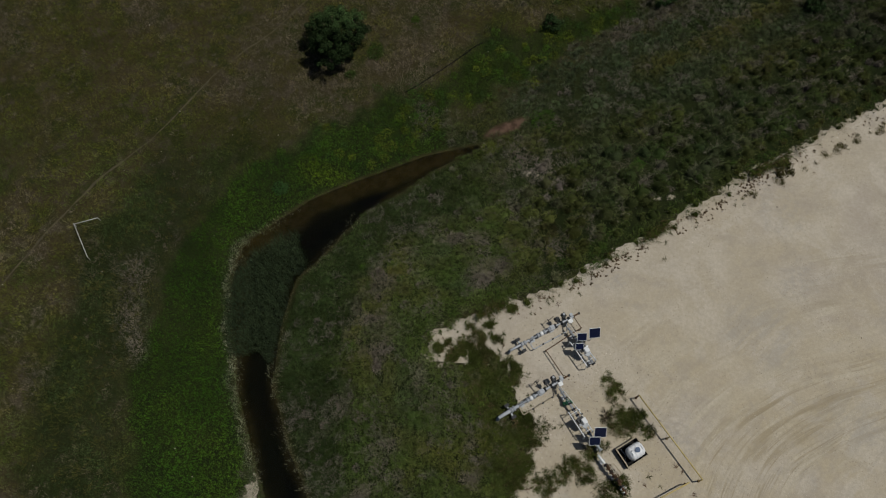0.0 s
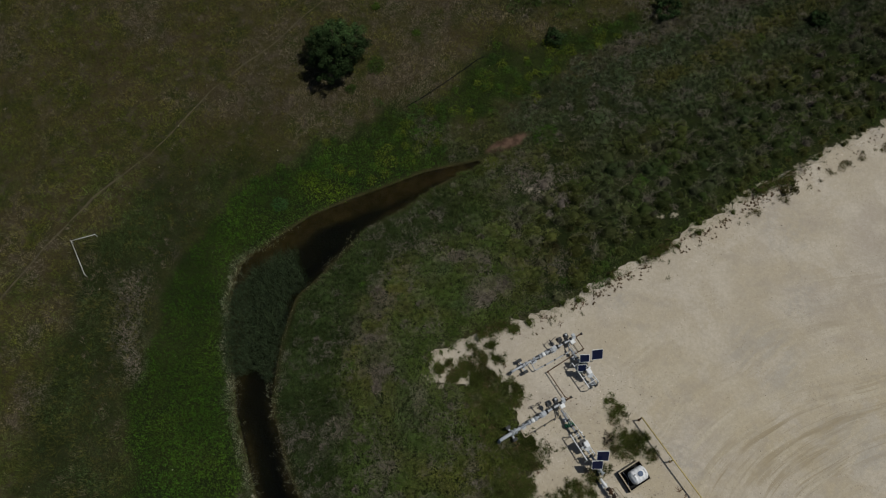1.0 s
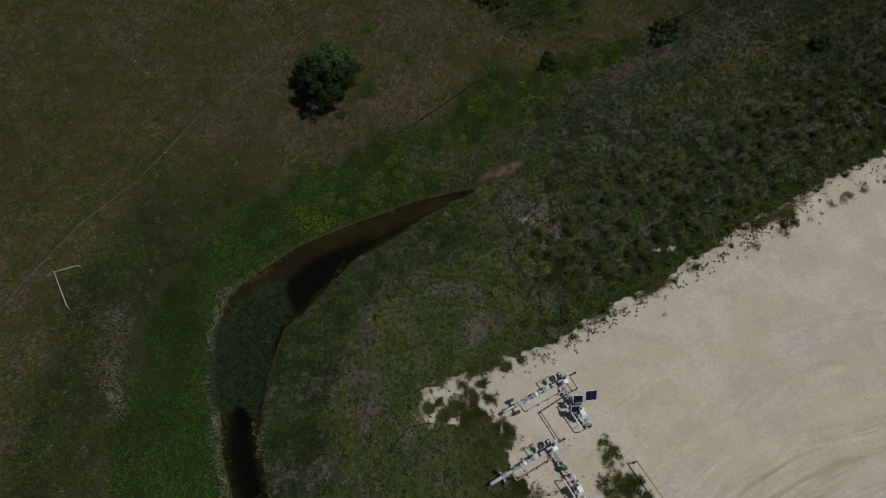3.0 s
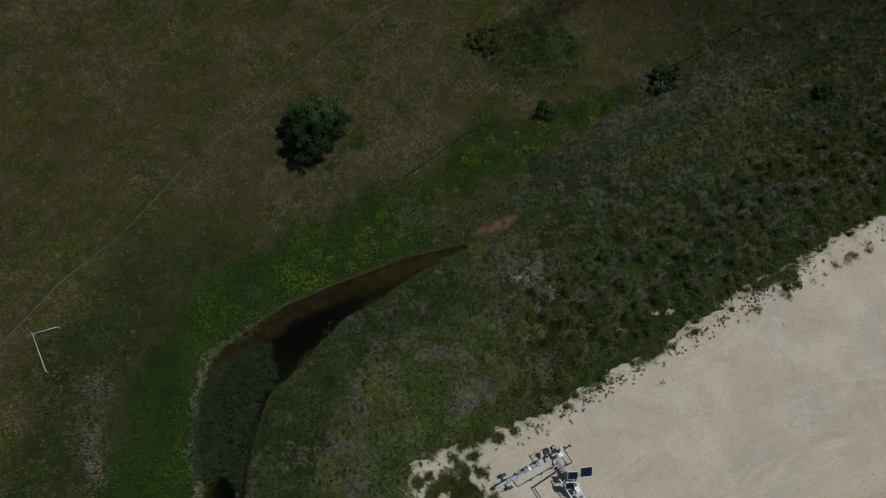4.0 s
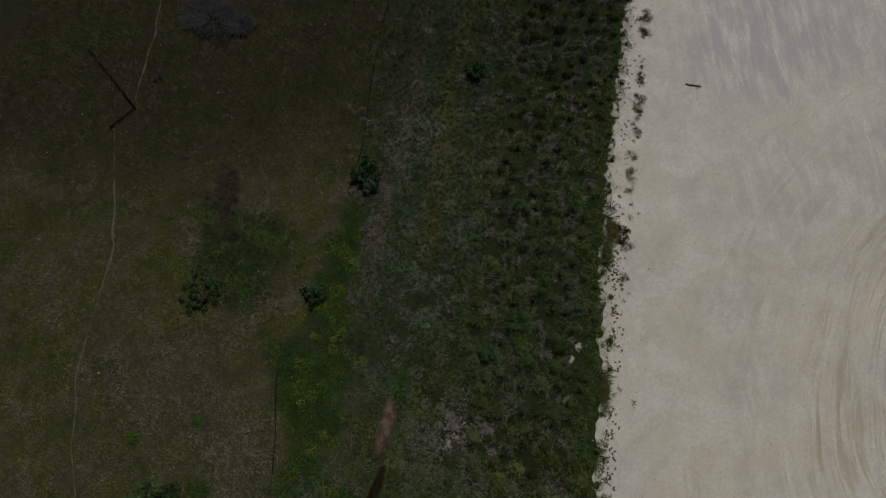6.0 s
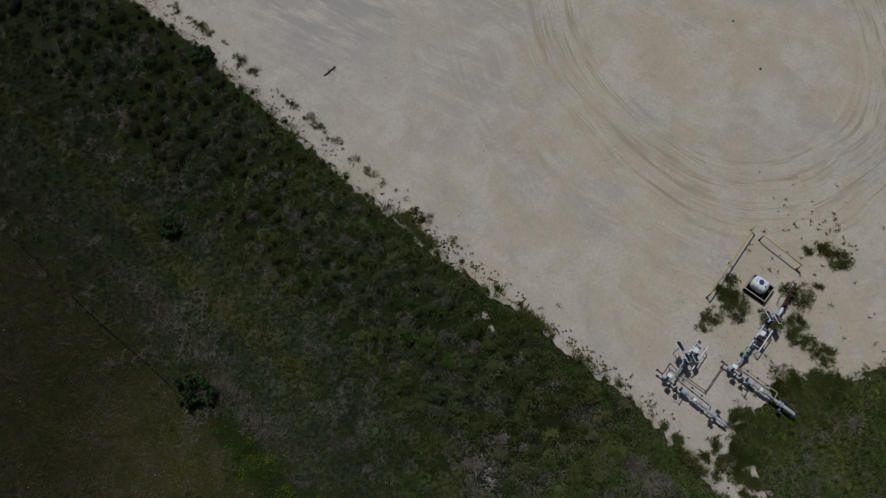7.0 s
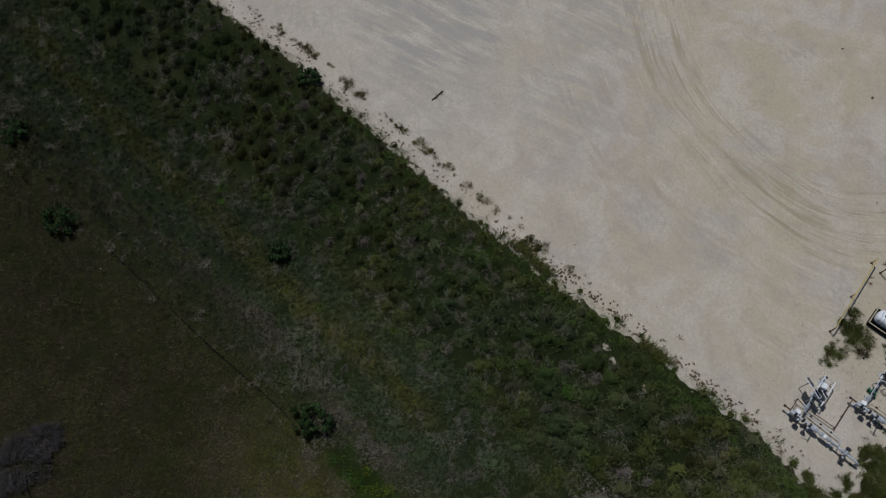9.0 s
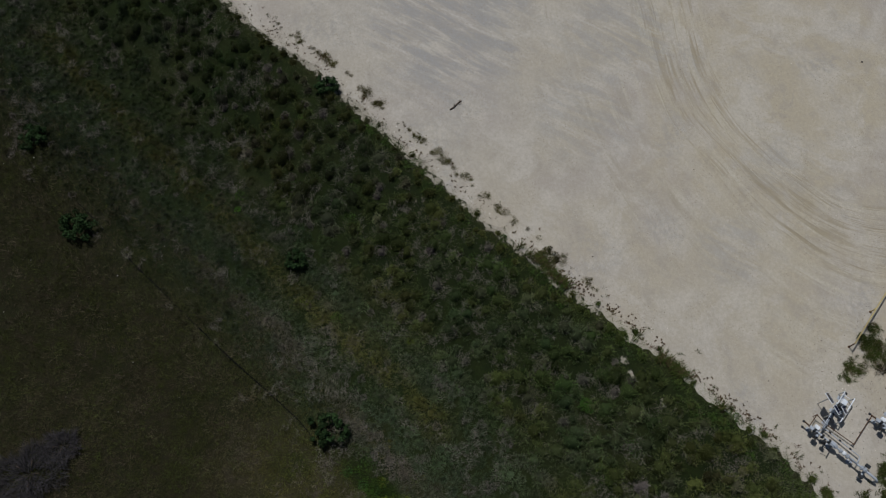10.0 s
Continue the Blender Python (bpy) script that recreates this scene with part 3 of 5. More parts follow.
def shade_of(x, y, d, w):
    """The colour of the growth: olive and dead stalks on the bank, lush beside the ditch, dry in the field."""
    n = len(x)
    a, b, c = wobble(x, y, 7.0, 21), wobble(x, y, 2.2, 22), rng.uniform(-1, 1, n)
    dark, olive = np.array((0.046, 0.074, 0.020)), np.array((0.096, 0.090, 0.027))
    blue, dead = np.array((0.056, 0.074, 0.040)), np.array((0.165, 0.14, 0.115))
    lush, brown = np.array((0.038, 0.092, 0.008)), np.array((0.145, 0.118, 0.088))
    field, moss = np.array((0.110, 0.100, 0.027)), np.array((0.084, 0.092, 0.016))
    e = wobble(x, y, 0.9, 28)
    col = dark + (olive - dark) * np.clip(0.42 + 0.45 * a + 0.25 * e + 0.06 * c, 0, 1)[:, None]
    col += (blue - col) * (0.55 * step(wobble(x, y, 3.0, 29), 0.0, 0.7))[:, None]
    to_stalks, to_pipe = to_line(x, y, STALK_STRIP), to_line(x, y, PIPE_LINE)
    flank = step(d, 8.5, 11.0) * (1 - step(d, 17.5, 19.5)) * step(y, 31, 35) * step(x, 0.0, 3.0)
    col += (np.array((0.048, 0.068, 0.037)) * (1 + 0.45 * e)[:, None] - col) * (0.8 * flank)[:, None]
    strip = np.exp(-((to_line(x, y, YELLOW_STRIP) / (1.0 + 0.35 * b)) ** 2))
    col += (np.array((0.108, 0.100, 0.024)) - col) * (0.8 * strip)[:, None]
    straw = np.exp(-(((to_stalks + 0.5 * e) / 0.75) ** 2)) * step(x, 6.0, 10.0) * (1 - step(x, 30.0, 40.0)) * (0.75 + 0.4 * b)
    col += (np.array((0.150, 0.124, 0.096)) - col) * np.clip(0.8 * straw, 0, 1)[:, None]
    west = low_green(x, y)
    fringe = low_fringe(x, y)
    green = west * (1 - 0.6 * step(w + 1.5 * wobble(x, y, 4, 24), 6.0, 10.5) * (y < 26))
    outer = beyond_ditch(x, y)
    shore = np.exp(-(((w - 0.8) / 0.6) ** 2)) * step(y, 14, 20) * (d < 17) * ~outer * (0.8 + 0.5 * b)
    turf = 1 - step(np.hypot((x + 11.5) / 2.0, (y - 27.0) / 1.2) + 0.5 * b, 0.5, 1.3)
    yard = np.exp(-(((x - 1.5) / 3.0) ** 2) - (((y - 9.5) / 4.5) ** 2))
    col += (np.array((0.090, 0.105, 0.020)) * (1 + 0.3 * b)[:, None] - col) * (0.85 * yard)[:, None]
    bright = lush + (np.array((0.066, 0.125, 0.010)) - lush) * np.clip(0.2 + 0.45 * b + 0.9 * turf, 0, 1)[:, None]
    bright *= (0.95 + 0.14 * e + 0.15 * b + 0.2 * a)[:, None] * (1 - 0.05 * step(y, 28, 34) + 0.15 * (1 - step(y, 5, 13)))[:, None]
    bright += (np.array((0.12, 0.185, 0.012)) - bright) * (0.85 * turf)[:, None]
    bright += (np.array((0.050, 0.066, 0.018)) - bright) * (0.35 * step(y, 31, 37) * np.clip(0.45 + 0.6 * b + 0.4 * e, 0, 1))[:, None]
    bright += (np.array((0.054, 0.086, 0.012)) * (1 + 0.5 * e)[:, None] - bright) * (0.75 * step(y, 29, 34))[:, None]
    green = np.maximum(green, turf)
    bright += (np.array((0.125, 0.130, 0.020)) - bright) * np.clip(shore, 0, 1)[:, None]
    green = np.maximum(green, np.clip(shore, 0, 1))
    hem = np.exp(-(((w - 0.38 - 0.2 * e) / 0.22) ** 2)) * outer * (1 - step(y, 20, 23)) * np.clip(0.65 + 0.6 * b, 0, 1)
    col += (bright - col) * np.clip(green * 1.1 + 0.2 * c, 0, 1)[:, None]
    col += (np.array((0.40, 0.38, 0.29)) - col) * (0.9 * hem)[:, None]
    out = step(d + 1.8 * wobble(x, y, 5, 25) + 0.8 * c, 16.0, 19.5 + 3.0 * (x > 3))
    bare = np.exp(-(((x + 8) / 11) ** 2) - (((y - 43) / 9) ** 2))
    patch = wobble(x, y, 2.6, 36) + 0.7 * wobble(x, y, 6.0, 37) + 0.4 * e + 0.35 * c + 0.7 * bare
    dry = field + (moss - field) * step(-patch, -0.15, 0.55)[:, None]
    dry += (brown - dry) * (0.9 * step(patch, 0.2, 0.8))[:, None]
    dry *= (1 + 0.2 * bare)[:, None]
    rough = step(x + 0.9 * (y - 52) + 2.5 * wobble(x, y, 5.0, 65), 6.0, 17.0)
    umber = np.array((0.074, 0.058, 0.036)) + (np.array((0.054, 0.064, 0.016)) - np.array((0.074, 0.058, 0.036))) * step(wobble(x, y, 2.4, 66) + 0.6 * e, -0.3, 0.4)[:, None]
    umber *= (1 + 0.35 * wobble(x, y, 1.3, 88))[:, None]
    dry += (umber - dry) * (0.85 * rough)[:, None]
    col += (dry - col) * (out * (1 - np.maximum(west, turf)))[:, None]
    heath = step(4.0 - x, -3, 3) * step(28 - y, -3, 3) * (1 - west) * (d > 0.5) * (w > 0.8)
    tone = wobble(x, y, 1.1, 56) + 0.8 * wobble(x, y, 3.2, 59)
    col += (np.array((0.055, 0.085, 0.019)) - col) * (0.7 * heath * step(tone, 0.0, 0.7))[:, None]
    col += (np.array((0.135, 0.110, 0.098)) - col) * (0.75 * heath * step(-tone, 0.35, 0.9))[:, None]
    verge = 0.85 * np.exp(-(((d - 0.5) / 1.1) ** 2)) * (0.75 + 0.4 * b)
    edge_tone = np.array((0.072, 0.100, 0.020)) + np.array((0.014, -0.012, 0.0)) * step(x, 14.0, 20.0)[:, None]
    col += (edge_tone - col) * np.clip(verge, 0, 1)[:, None]
    grove = thicket(x, y)
    col += (np.array((0.038, 0.058, 0.015)) * (1 + 0.5 * e)[:, None] - col) * (0.9 * grove)[:, None]
    stalks = (rng.uniform(0, 1, n) < np.clip(0.10 + 0.32 * wobble(x, y, 1.3, 26) + 0.16 * wobble(x, y, 5, 27), 0, 0.8)) & (green < 0.4)
    col[stalks] += (dead - col[stalks]) * (rng.uniform(0.1, 0.35, stalks.sum()) * (1 - 0.7 * out[stalks]))[:, None]
    col += (np.array((0.027, 0.042, 0.013)) * (1 + 0.3 * e + 0.3 * b)[:, None] - col) * (0.95 * fringe)[:, None]
    for cx, cy, r in GREY_PATCHES:
        k = np.clip(1.3 - np.hypot((x - cx) * 1.25, (y - cy) * 0.85) / r + 0.7 * b, 0, 1) * (0.85 if cx < -20 or cy > 27 else 0.6) * (rng.uniform(0, 1, n) < 0.75)
        col += (np.array((0.17, 0.138, 0.125)) - col) * k[:, None]
    # Far field and bank darkened: denser growth, plus lens-edge falloff painted into the tint.
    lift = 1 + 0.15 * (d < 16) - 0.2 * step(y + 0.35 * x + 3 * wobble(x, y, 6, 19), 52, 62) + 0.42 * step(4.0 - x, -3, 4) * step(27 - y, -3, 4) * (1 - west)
    lift *= 1 + out * (0.32 * wobble(x, y, 1.0, 45) + 0.25 * wobble(x, y, 3.4, 46))
    lift *= 1 - 0.38 * step(x, 17.0, 38.0)
    return col * (1.08 * lift * rng.uniform(0.88, 1.12, n))[:, None]


GREY_PATCHES = ((-23.2, 17.6, 1.7), (-23.4, 14.6, 1.5), (-22.4, 12.6, 1.0), (-21.4, 20.4, 1.0), (-8.0, 9.5, 0.9), (-9.0, 7.6, 0.8), (-4.2, 8.0, 0.9),
                (-2.6, 11.2, 0.9), (5.0, 28.0, 1.3), (3.2, 29.6, 1.0), (0.8, 18.7, 0.9), (-4.4, 32.8, 1.2))


def bank_tussocks():
    """Tussocks of coarse grass all over the bank, dark hollows between them, and thin pale stalks in some of the gaps."""
    sets = []
    for gap, low in ((0.98, False), (0.7, True)):
        x, y = scatter(-46, 62, -12, 78, gap)
        meadow = step(4.0 - x, -3, 4) * step(27 - y, -3, 4)
        pick = ((meadow > 0.5) | (off_pad(x, y) + wobble(x, y, 3.0, 64) > 9.0)) == low
        sets.append((x[pick], y[pick], meadow[pick]))
    x, y, meadow = (np.concatenate(a) for a in zip(*sets))
    d, w = off_pad(x, y), from_ditch(x, y)
    keep = (d > -0.35 * (x < 19) + 0.4 * wobble(x, y, 1.3, 30)) & (rng.uniform(0, 1, len(x)) + 0.9 * thicket(x, y) > step(d + 1.5 * wobble(x, y, 4, 31), 15.0, 18.5 + 3.0 * step(x, 0, 5))) & (w > 0.4 + 0.45 * ~beyond_ditch(x, y) * (y < 23)) & (low_green(x, y) + 0.45 * wobble(x, y, 1.4, 57) < 0.6) & ((x > -8) | (d < 14))
    keep &= (np.where(d < 0, 0.4, bareness(x, y, d)) + 0.3 * wobble(x, y, 0.8, 32) < 0.62) & (red_mud(x, y) > 1.1)
    keep &= rng.uniform(0, 1, len(x)) > 0.5 * np.exp(-(((x - 4.2) / 2.6) ** 2) - (((y - 28.6) / 1.7) ** 2))
    x, y, d, w, meadow = x[keep], y[keep], d[keep], w[keep], meadow[keep]
    n, per = len(x), 150
    verge = np.exp(-((d / 1.3) ** 2))
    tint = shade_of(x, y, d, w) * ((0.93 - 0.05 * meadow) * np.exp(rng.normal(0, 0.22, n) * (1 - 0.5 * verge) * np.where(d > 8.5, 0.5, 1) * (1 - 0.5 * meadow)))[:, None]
    bleached = np.exp(-(((x - 5.5) / 5.0) ** 2) - (((y - 28.0) / 4.5) ** 2))
    chance = (0.09 + 0.12 * wobble(x, y, 4.0, 38)) * (1 - verge) * (d > 1.5) + 0.13 * bleached + 0.3 * np.exp(-(((x - 4.4) / 2.2) ** 2) - (((y - 28.4) / 1.5) ** 2))
    faded = rng.uniform(0, 1, n) < chance
    ash = np.array((0.150, 0.126, 0.110)) + np.array((0.085, 0.075, 0.070)) * bleached[:, None]
    tint[faded] += (ash[faded] - tint[faded]) * rng.uniform(0.45, 0.95, faded.sum())[:, None]
    size = rng.uniform(0.65, 1.25, n) * (1 + 0.25 * wobble(x, y, 1.3, 33)) * (0.5 + 0.5 * step(d, 0.0, 2.5))
    size *= np.where(d > 14.5, 0.8, 1.0) * np.where(faded, 0.72, 1.0)
    low = np.maximum(meadow, step(d, 8.0, 10.0))
    wide, tall = (0.49 - 0.09 * low) * size, (0.74 - 0.46 * low) * size
    k = np.repeat(np.arange(n), per)
    m = len(k)
    turn, s = rng.uniform(0, 2 * np.pi, m), np.sqrt(rng.uniform(0, 1, m))
    lobe = 1 + 0.45 * wobble(np.cos(turn) * 1.3 + 7 * x[k], np.sin(turn) * 1.3 + 5 * y[k], 0.8, 40)
    rad = s * wide[k] * lobe
    rx, ry = x[k] + rad * np.cos(turn), y[k] + rad * np.sin(turn)
    root = np.stack([rx, ry, height(rx, ry) - 0.04 + tall[k] * (1 - s * s)], 1)
    lean = 0.12 + 1.25 * s * rng.uniform(0.5, 1.15, m)
    length = rng.uniform(0.12, 0.38, m) * size[k]
    comb = turn + rng.normal(0, 0.8, m) + meadow[k] * 1.5 * wobble(rx, ry, 3.0, 39)
    own = tint[k] * (1 + 0.18 * rng.normal(0, 1, m).clip(-1.6, 1.6))[:, None]
    withered = rng.uniform(0, 1, m) < 0.05 + 0.06 * wobble(rx, ry, 2.0, 58)
    own[withered] += (np.array((0.17, 0.145, 0.115)) - own[withered]) * 0.7
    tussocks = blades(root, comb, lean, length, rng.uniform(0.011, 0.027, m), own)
    # the matted heart of each tussock, inner shade painted into its darker tint
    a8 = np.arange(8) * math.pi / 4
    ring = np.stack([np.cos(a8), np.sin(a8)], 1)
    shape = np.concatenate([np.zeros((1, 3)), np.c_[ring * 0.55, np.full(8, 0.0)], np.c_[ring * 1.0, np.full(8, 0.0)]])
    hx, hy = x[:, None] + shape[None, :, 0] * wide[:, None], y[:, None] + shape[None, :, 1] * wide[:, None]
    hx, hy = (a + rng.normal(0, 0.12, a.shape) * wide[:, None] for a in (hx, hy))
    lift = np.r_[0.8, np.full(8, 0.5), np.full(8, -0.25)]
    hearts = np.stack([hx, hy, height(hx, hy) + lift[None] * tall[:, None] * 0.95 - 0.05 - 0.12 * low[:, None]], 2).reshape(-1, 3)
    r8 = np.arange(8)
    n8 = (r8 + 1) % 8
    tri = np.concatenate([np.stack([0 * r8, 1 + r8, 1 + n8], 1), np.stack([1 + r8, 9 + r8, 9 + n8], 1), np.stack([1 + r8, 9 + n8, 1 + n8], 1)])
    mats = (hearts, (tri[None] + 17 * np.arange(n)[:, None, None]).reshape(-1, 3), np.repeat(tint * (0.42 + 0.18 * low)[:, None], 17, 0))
    # the gaps
    x, y = scatter(-46, 62, -12, 78, 0.42)
    d, w = off_pad(x, y), from_ditch(x, y)
    pale = 0.5 * wobble(x, y, 1.1, 34) + 0.5 * wobble(x, y, 4.0, 35) + 0.7 * np.exp(-(((x - 4.6) / 3.0) ** 2) - (((y - 28.2) / 1.8) ** 2))
    keep = (d > -0.15 - 0.3 * (x < 19) + 0.45 * wobble(x, y, 1.3, 30)) & (d < 17.5 + 3.0 * (x > 3)) & (low_green(x, y) < 0.6) & (w > 0.3) & ((pale > 0.1) | (wobble(x, y, 0.95, 68) > 0.2) | (d < 1.2) | ((x < 1) & (y < 24)))
    keep &= (np.where(d < 0, 0.4, bareness(x, y, d)) + 0.3 * wobble(x, y, 0.8, 32) < 0.66) & (red_mud(x, y) > 0.95)
    x, y, d, w, pale = x[keep], y[keep], d[keep], w[keep], pale[keep]
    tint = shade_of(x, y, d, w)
    bleach = np.exp(-(((x - 4.2) / 3.2) ** 2) - (((y - 28.4) / 2.2) ** 2)) * step(wobble(x, y, 0.9, 60), -0.5, 0.2)
    dead = (step(pale, 0.0, 0.5) * np.where(d > 9.0, 0.5, 0.85))[:, None] * (rng.uniform(0, 1, len(x)) < 0.75)[:, None]
    tint = tint + (np.array((0.185, 0.155, 0.130)) - tint) * dead
    tint = tint + (np.array((0.34, 0.295, 0.26)) - tint) * (0.85 * bleach)[:, None]
    k = np.repeat(np.arange(len(x)), 18)
    m = len(k)
    rx, ry = x[k] + rng.normal(0, 0.13, m), y[k] + rng.normal(0, 0.13, m)
    root = np.stack([rx, ry, height(rx, ry) - 0.02], 1)
    wisp = ((rng.uniform(0, 1, len(x)) < 0.75) & (d > 1.5) & (wobble(x, y, 0.95, 68) + 0.4 * wobble(x, y, 5.0, 69) > 0.3))[k]
    root[wisp, 2] += rng.uniform(0.05, 0.3, wisp.sum())
    own = tint[k]
    own[wisp] += (np.array((0.185, 0.158, 0.138)) - own[wisp]) * 0.7
    reach = rng.uniform(0.14, 0.36, m) * np.where(wisp, 1.25, 1.0)
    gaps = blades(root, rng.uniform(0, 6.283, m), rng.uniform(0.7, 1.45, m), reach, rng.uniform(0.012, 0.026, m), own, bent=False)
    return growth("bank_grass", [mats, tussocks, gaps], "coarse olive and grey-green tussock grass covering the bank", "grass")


def low_grass():
    """Short grass of the field and the lush turf beside the ditch."""
    x, y = scatter(-46, 62, -12, 84, 0.23)
    d, w = off_pad(x, y), from_ditch(x, y)
    keep = ((d > 15) | (low_green(x, y) > 0.3) | ((d > 10) & (x < -16)) | (w < 3) | ((x < 5) & (y < 28) & (d > 0.3))) & (w > 0.15 + 0.35 * ~beyond_ditch(x, y) * (y < 23)) & ((d > 3) | (x < 5)) & (red_mud(x, y) > 1.0)
    trod = to_line(x, y, TRAIL) < 0.22 + 0.08 * wobble(x, y, 1.5, 41)
    keep &= ~(trod & (rng.uniform(0, 1, len(x)) < 0.85))
    rich = greenness(x, y, d, w)
    keep &= rng.uniform(0, 1, len(x)) < 0.8 + 0.3 * wobble(x, y, 0.9, 42) + 0.2 * wobble(x, y, 3.2, 43) + 0.4 * rich
    x, y, d, w = x[keep], y[keep], d[keep], w[keep]
    n, per = len(x), 12
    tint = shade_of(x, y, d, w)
    size = rng.uniform(0.6, 1.3, n) * (1 + 0.3 * wobble(x, y, 2.5, 44))
    k = np.repeat(np.arange(n), per)
    m = len(k)
    turn, rad = rng.uniform(0, 2 * np.pi, m), rng.uniform(0.0, 0.17, m)
    rx, ry = x[k] + rad * np.cos(turn), y[k] + rad * np.sin(turn)
    root = np.stack([rx, ry, height(rx, ry) - 0.02], 1)
    lean, length = rng.uniform(0.25, 1.25, m), rng.uniform(0.13, 0.34, m) * size[k]
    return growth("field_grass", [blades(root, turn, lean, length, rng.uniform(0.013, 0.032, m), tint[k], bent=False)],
                  "short dry and green grass of the field", "grass")


def field_tufts():
    """Taller tufts that stand out of the field, from straw to yellow-green, in drifts."""
    x, y = scatter(-46, 58, -12, 84, 0.55)
    d, w = off_pad(x, y), from_ditch(x, y)
    drift = wobble(x, y, 2.4, 47) + 0.7 * wobble(x, y, 6.0, 48)
    keep = (d > 15.5) & (low_green(x, y) < 0.4) & (w > 2) & (rng.uniform(0, 1, len(x)) < 0.6 + 0.4 * drift + 0.5 * step(x + 0.4 * (y - 50), 5.0, 14.0)) & (to_line(x, y, TRAIL) > 0.4)
    x, y, d = x[keep], y[keep], d[keep]
    n, per = len(x), 22
    kind = wobble(x, y, 3.0, 49) + 0.6 * rng.normal(0, 1, n)
    bare = np.exp(-(((x + 6) / 12) ** 2) - (((y - 44) / 10) ** 2))
    kind -= 1.2 * bare
    straw, olive, green = np.array((0.15, 0.125, 0.092)), np.array((0.105, 0.092, 0.027)), np.array((0.082, 0.096, 0.018))
    rough = step(x + 0.9 * (y - 52) + 2.5 * wobble(x, y, 5.0, 65), 6.0, 17.0)
    tint = np.where((kind < -0.5)[:, None], straw, np.where((kind < 0.45)[:, None], olive, green)) * (rng.uniform(0.6, 1.3, n) * 1.0)[:, None]
    earthy = rng.uniform(0, 1, n) < 0.36 + 0.45 * wobble(x, y, 4.0, 67)
    tone = np.where(earthy[:, None], np.array((0.096, 0.076, 0.048)), np.array((0.056, 0.064, 0.018))) * rng.uniform(0.6, 1.45, n)[:, None]
    tint += (tone - tint) * (0.85 * rough)[:, None]
    rank = step(-x, 18.0, 23.0) * step(22 - y, 0.0, 6.0) * np.clip(0.5 + 0.8 * wobble(x, y, 2.6, 87), 0, 1)
    tint += (np.array((0.088, 0.092, 0.026)) * rng.uniform(0.6, 1.4, n)[:, None] - tint) * (0.7 * rank)[:, None]
    size = rng.uniform(0.5, 1.3, n) * (1 + 0.7 * rough + 0.9 * rank)
    k = np.repeat(np.arange(n), per)
    m = len(k)
    turn, s = rng.uniform(0, 6.283, m), np.sqrt(rng.uniform(0, 1, m))
    rad = 0.2 * s * size[k]
    rx, ry = x[k] + rad * np.cos(turn), y[k] + rad * np.sin(turn)
    root = np.stack([rx, ry, height(rx, ry) - 0.02], 1)
    one = blades(root, turn + rng.normal(0, 0.6, m), 0.2 + 0.95 * s * rng.uniform(0.5, 1, m), rng.uniform(0.16, 0.42, m) * size[k],
                 rng.uniform(0.016, 0.034, m), tint[k], bent=False)
    return growth("field_tufts", [one], "taller tufts of straw-coloured and yellow-green grass in the field", "grass")


def reeds():
    """Reeds that stand in the ditch where it bends."""
    x, y = scatter(-20, -4, -8, 32, 0.2)
    d, w = off_pad(x, y), from_ditch(x, y)
    bend = inside(x + 0.4 * wobble(x, y, 1.5, 51), y + 0.4 * wobble(x, y, 1.2, 52), REED_BED) & (w < 0.5)
    fringe = (np.abs(w - 0.1) < 0.35 + 0.3 * wobble(x, y, 1.5, 53)) & (rng.uniform(0, 1, len(x)) < 0.35) & (y < 24)
    keep = bend | fringe
    x, y, bend = x[keep], y[keep], bend[keep]
    n, per = len(x), 10
    k = np.repeat(np.arange(n), per)
    m = len(k)
    rx, ry = x[k] + rng.normal(0, 0.1, m), y[k] + rng.normal(0, 0.1, m)
    root = np.stack([rx, ry, np.maximum(height(rx, ry), WATER_Z) - 0.05], 1)
    tint = np.where(bend[:, None], np.array((0.050, 0.072, 0.034)), np.array((0.20, 0.20, 0.12)))[k] * rng.uniform(0.6, 1.4, m)[:, None]
    length = rng.uniform(0.5, 1.1, m) * np.where(bend[k], 1, 0.3)
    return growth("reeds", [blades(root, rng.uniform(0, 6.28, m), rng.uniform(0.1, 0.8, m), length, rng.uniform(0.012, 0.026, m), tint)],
                  "dense blue-green reeds standing in the ditch", "reeds")


REED_BED = np.array([(-16.9, 18.6), (-14.4, 21.6), (-12.6, 21.8), (-11.8, 19.8), (-12.7, 17.4), (-13.0, 12.6), (-16.4, 12.6), (-17.0, 16.0)])


def leaf_clump(x, y, r, h, count, tint, size=0.12, flat=0.55):
    """The leaves of one low plant."""
    u = rng.normal(0, 1, (count, 3))
    u /= np.linalg.norm(u, axis=1)[:, None]
    s = rng.uniform(0.25, 1.0, count) ** 0.5 * (1 + 0.28 * wobble(u[:, 0] * 2 + x, u[:, 1] * 2 + y, 0.7, 61))
    p = u * s[:, None] * (r, r, h)
    base = float(height(np.array([x]), np.array([y]))[0])
    c = np.stack([x + p[:, 0], y + p[:, 1], base + np.abs(p[:, 2]) + 0.03], 1)
    light = 0.75 + 0.5 * rng.uniform(0, 1, count)
    return leaves(c, rng.uniform(0.6, 1.4, count) * size, np.asarray(tint)[None] * light[:, None], flat)


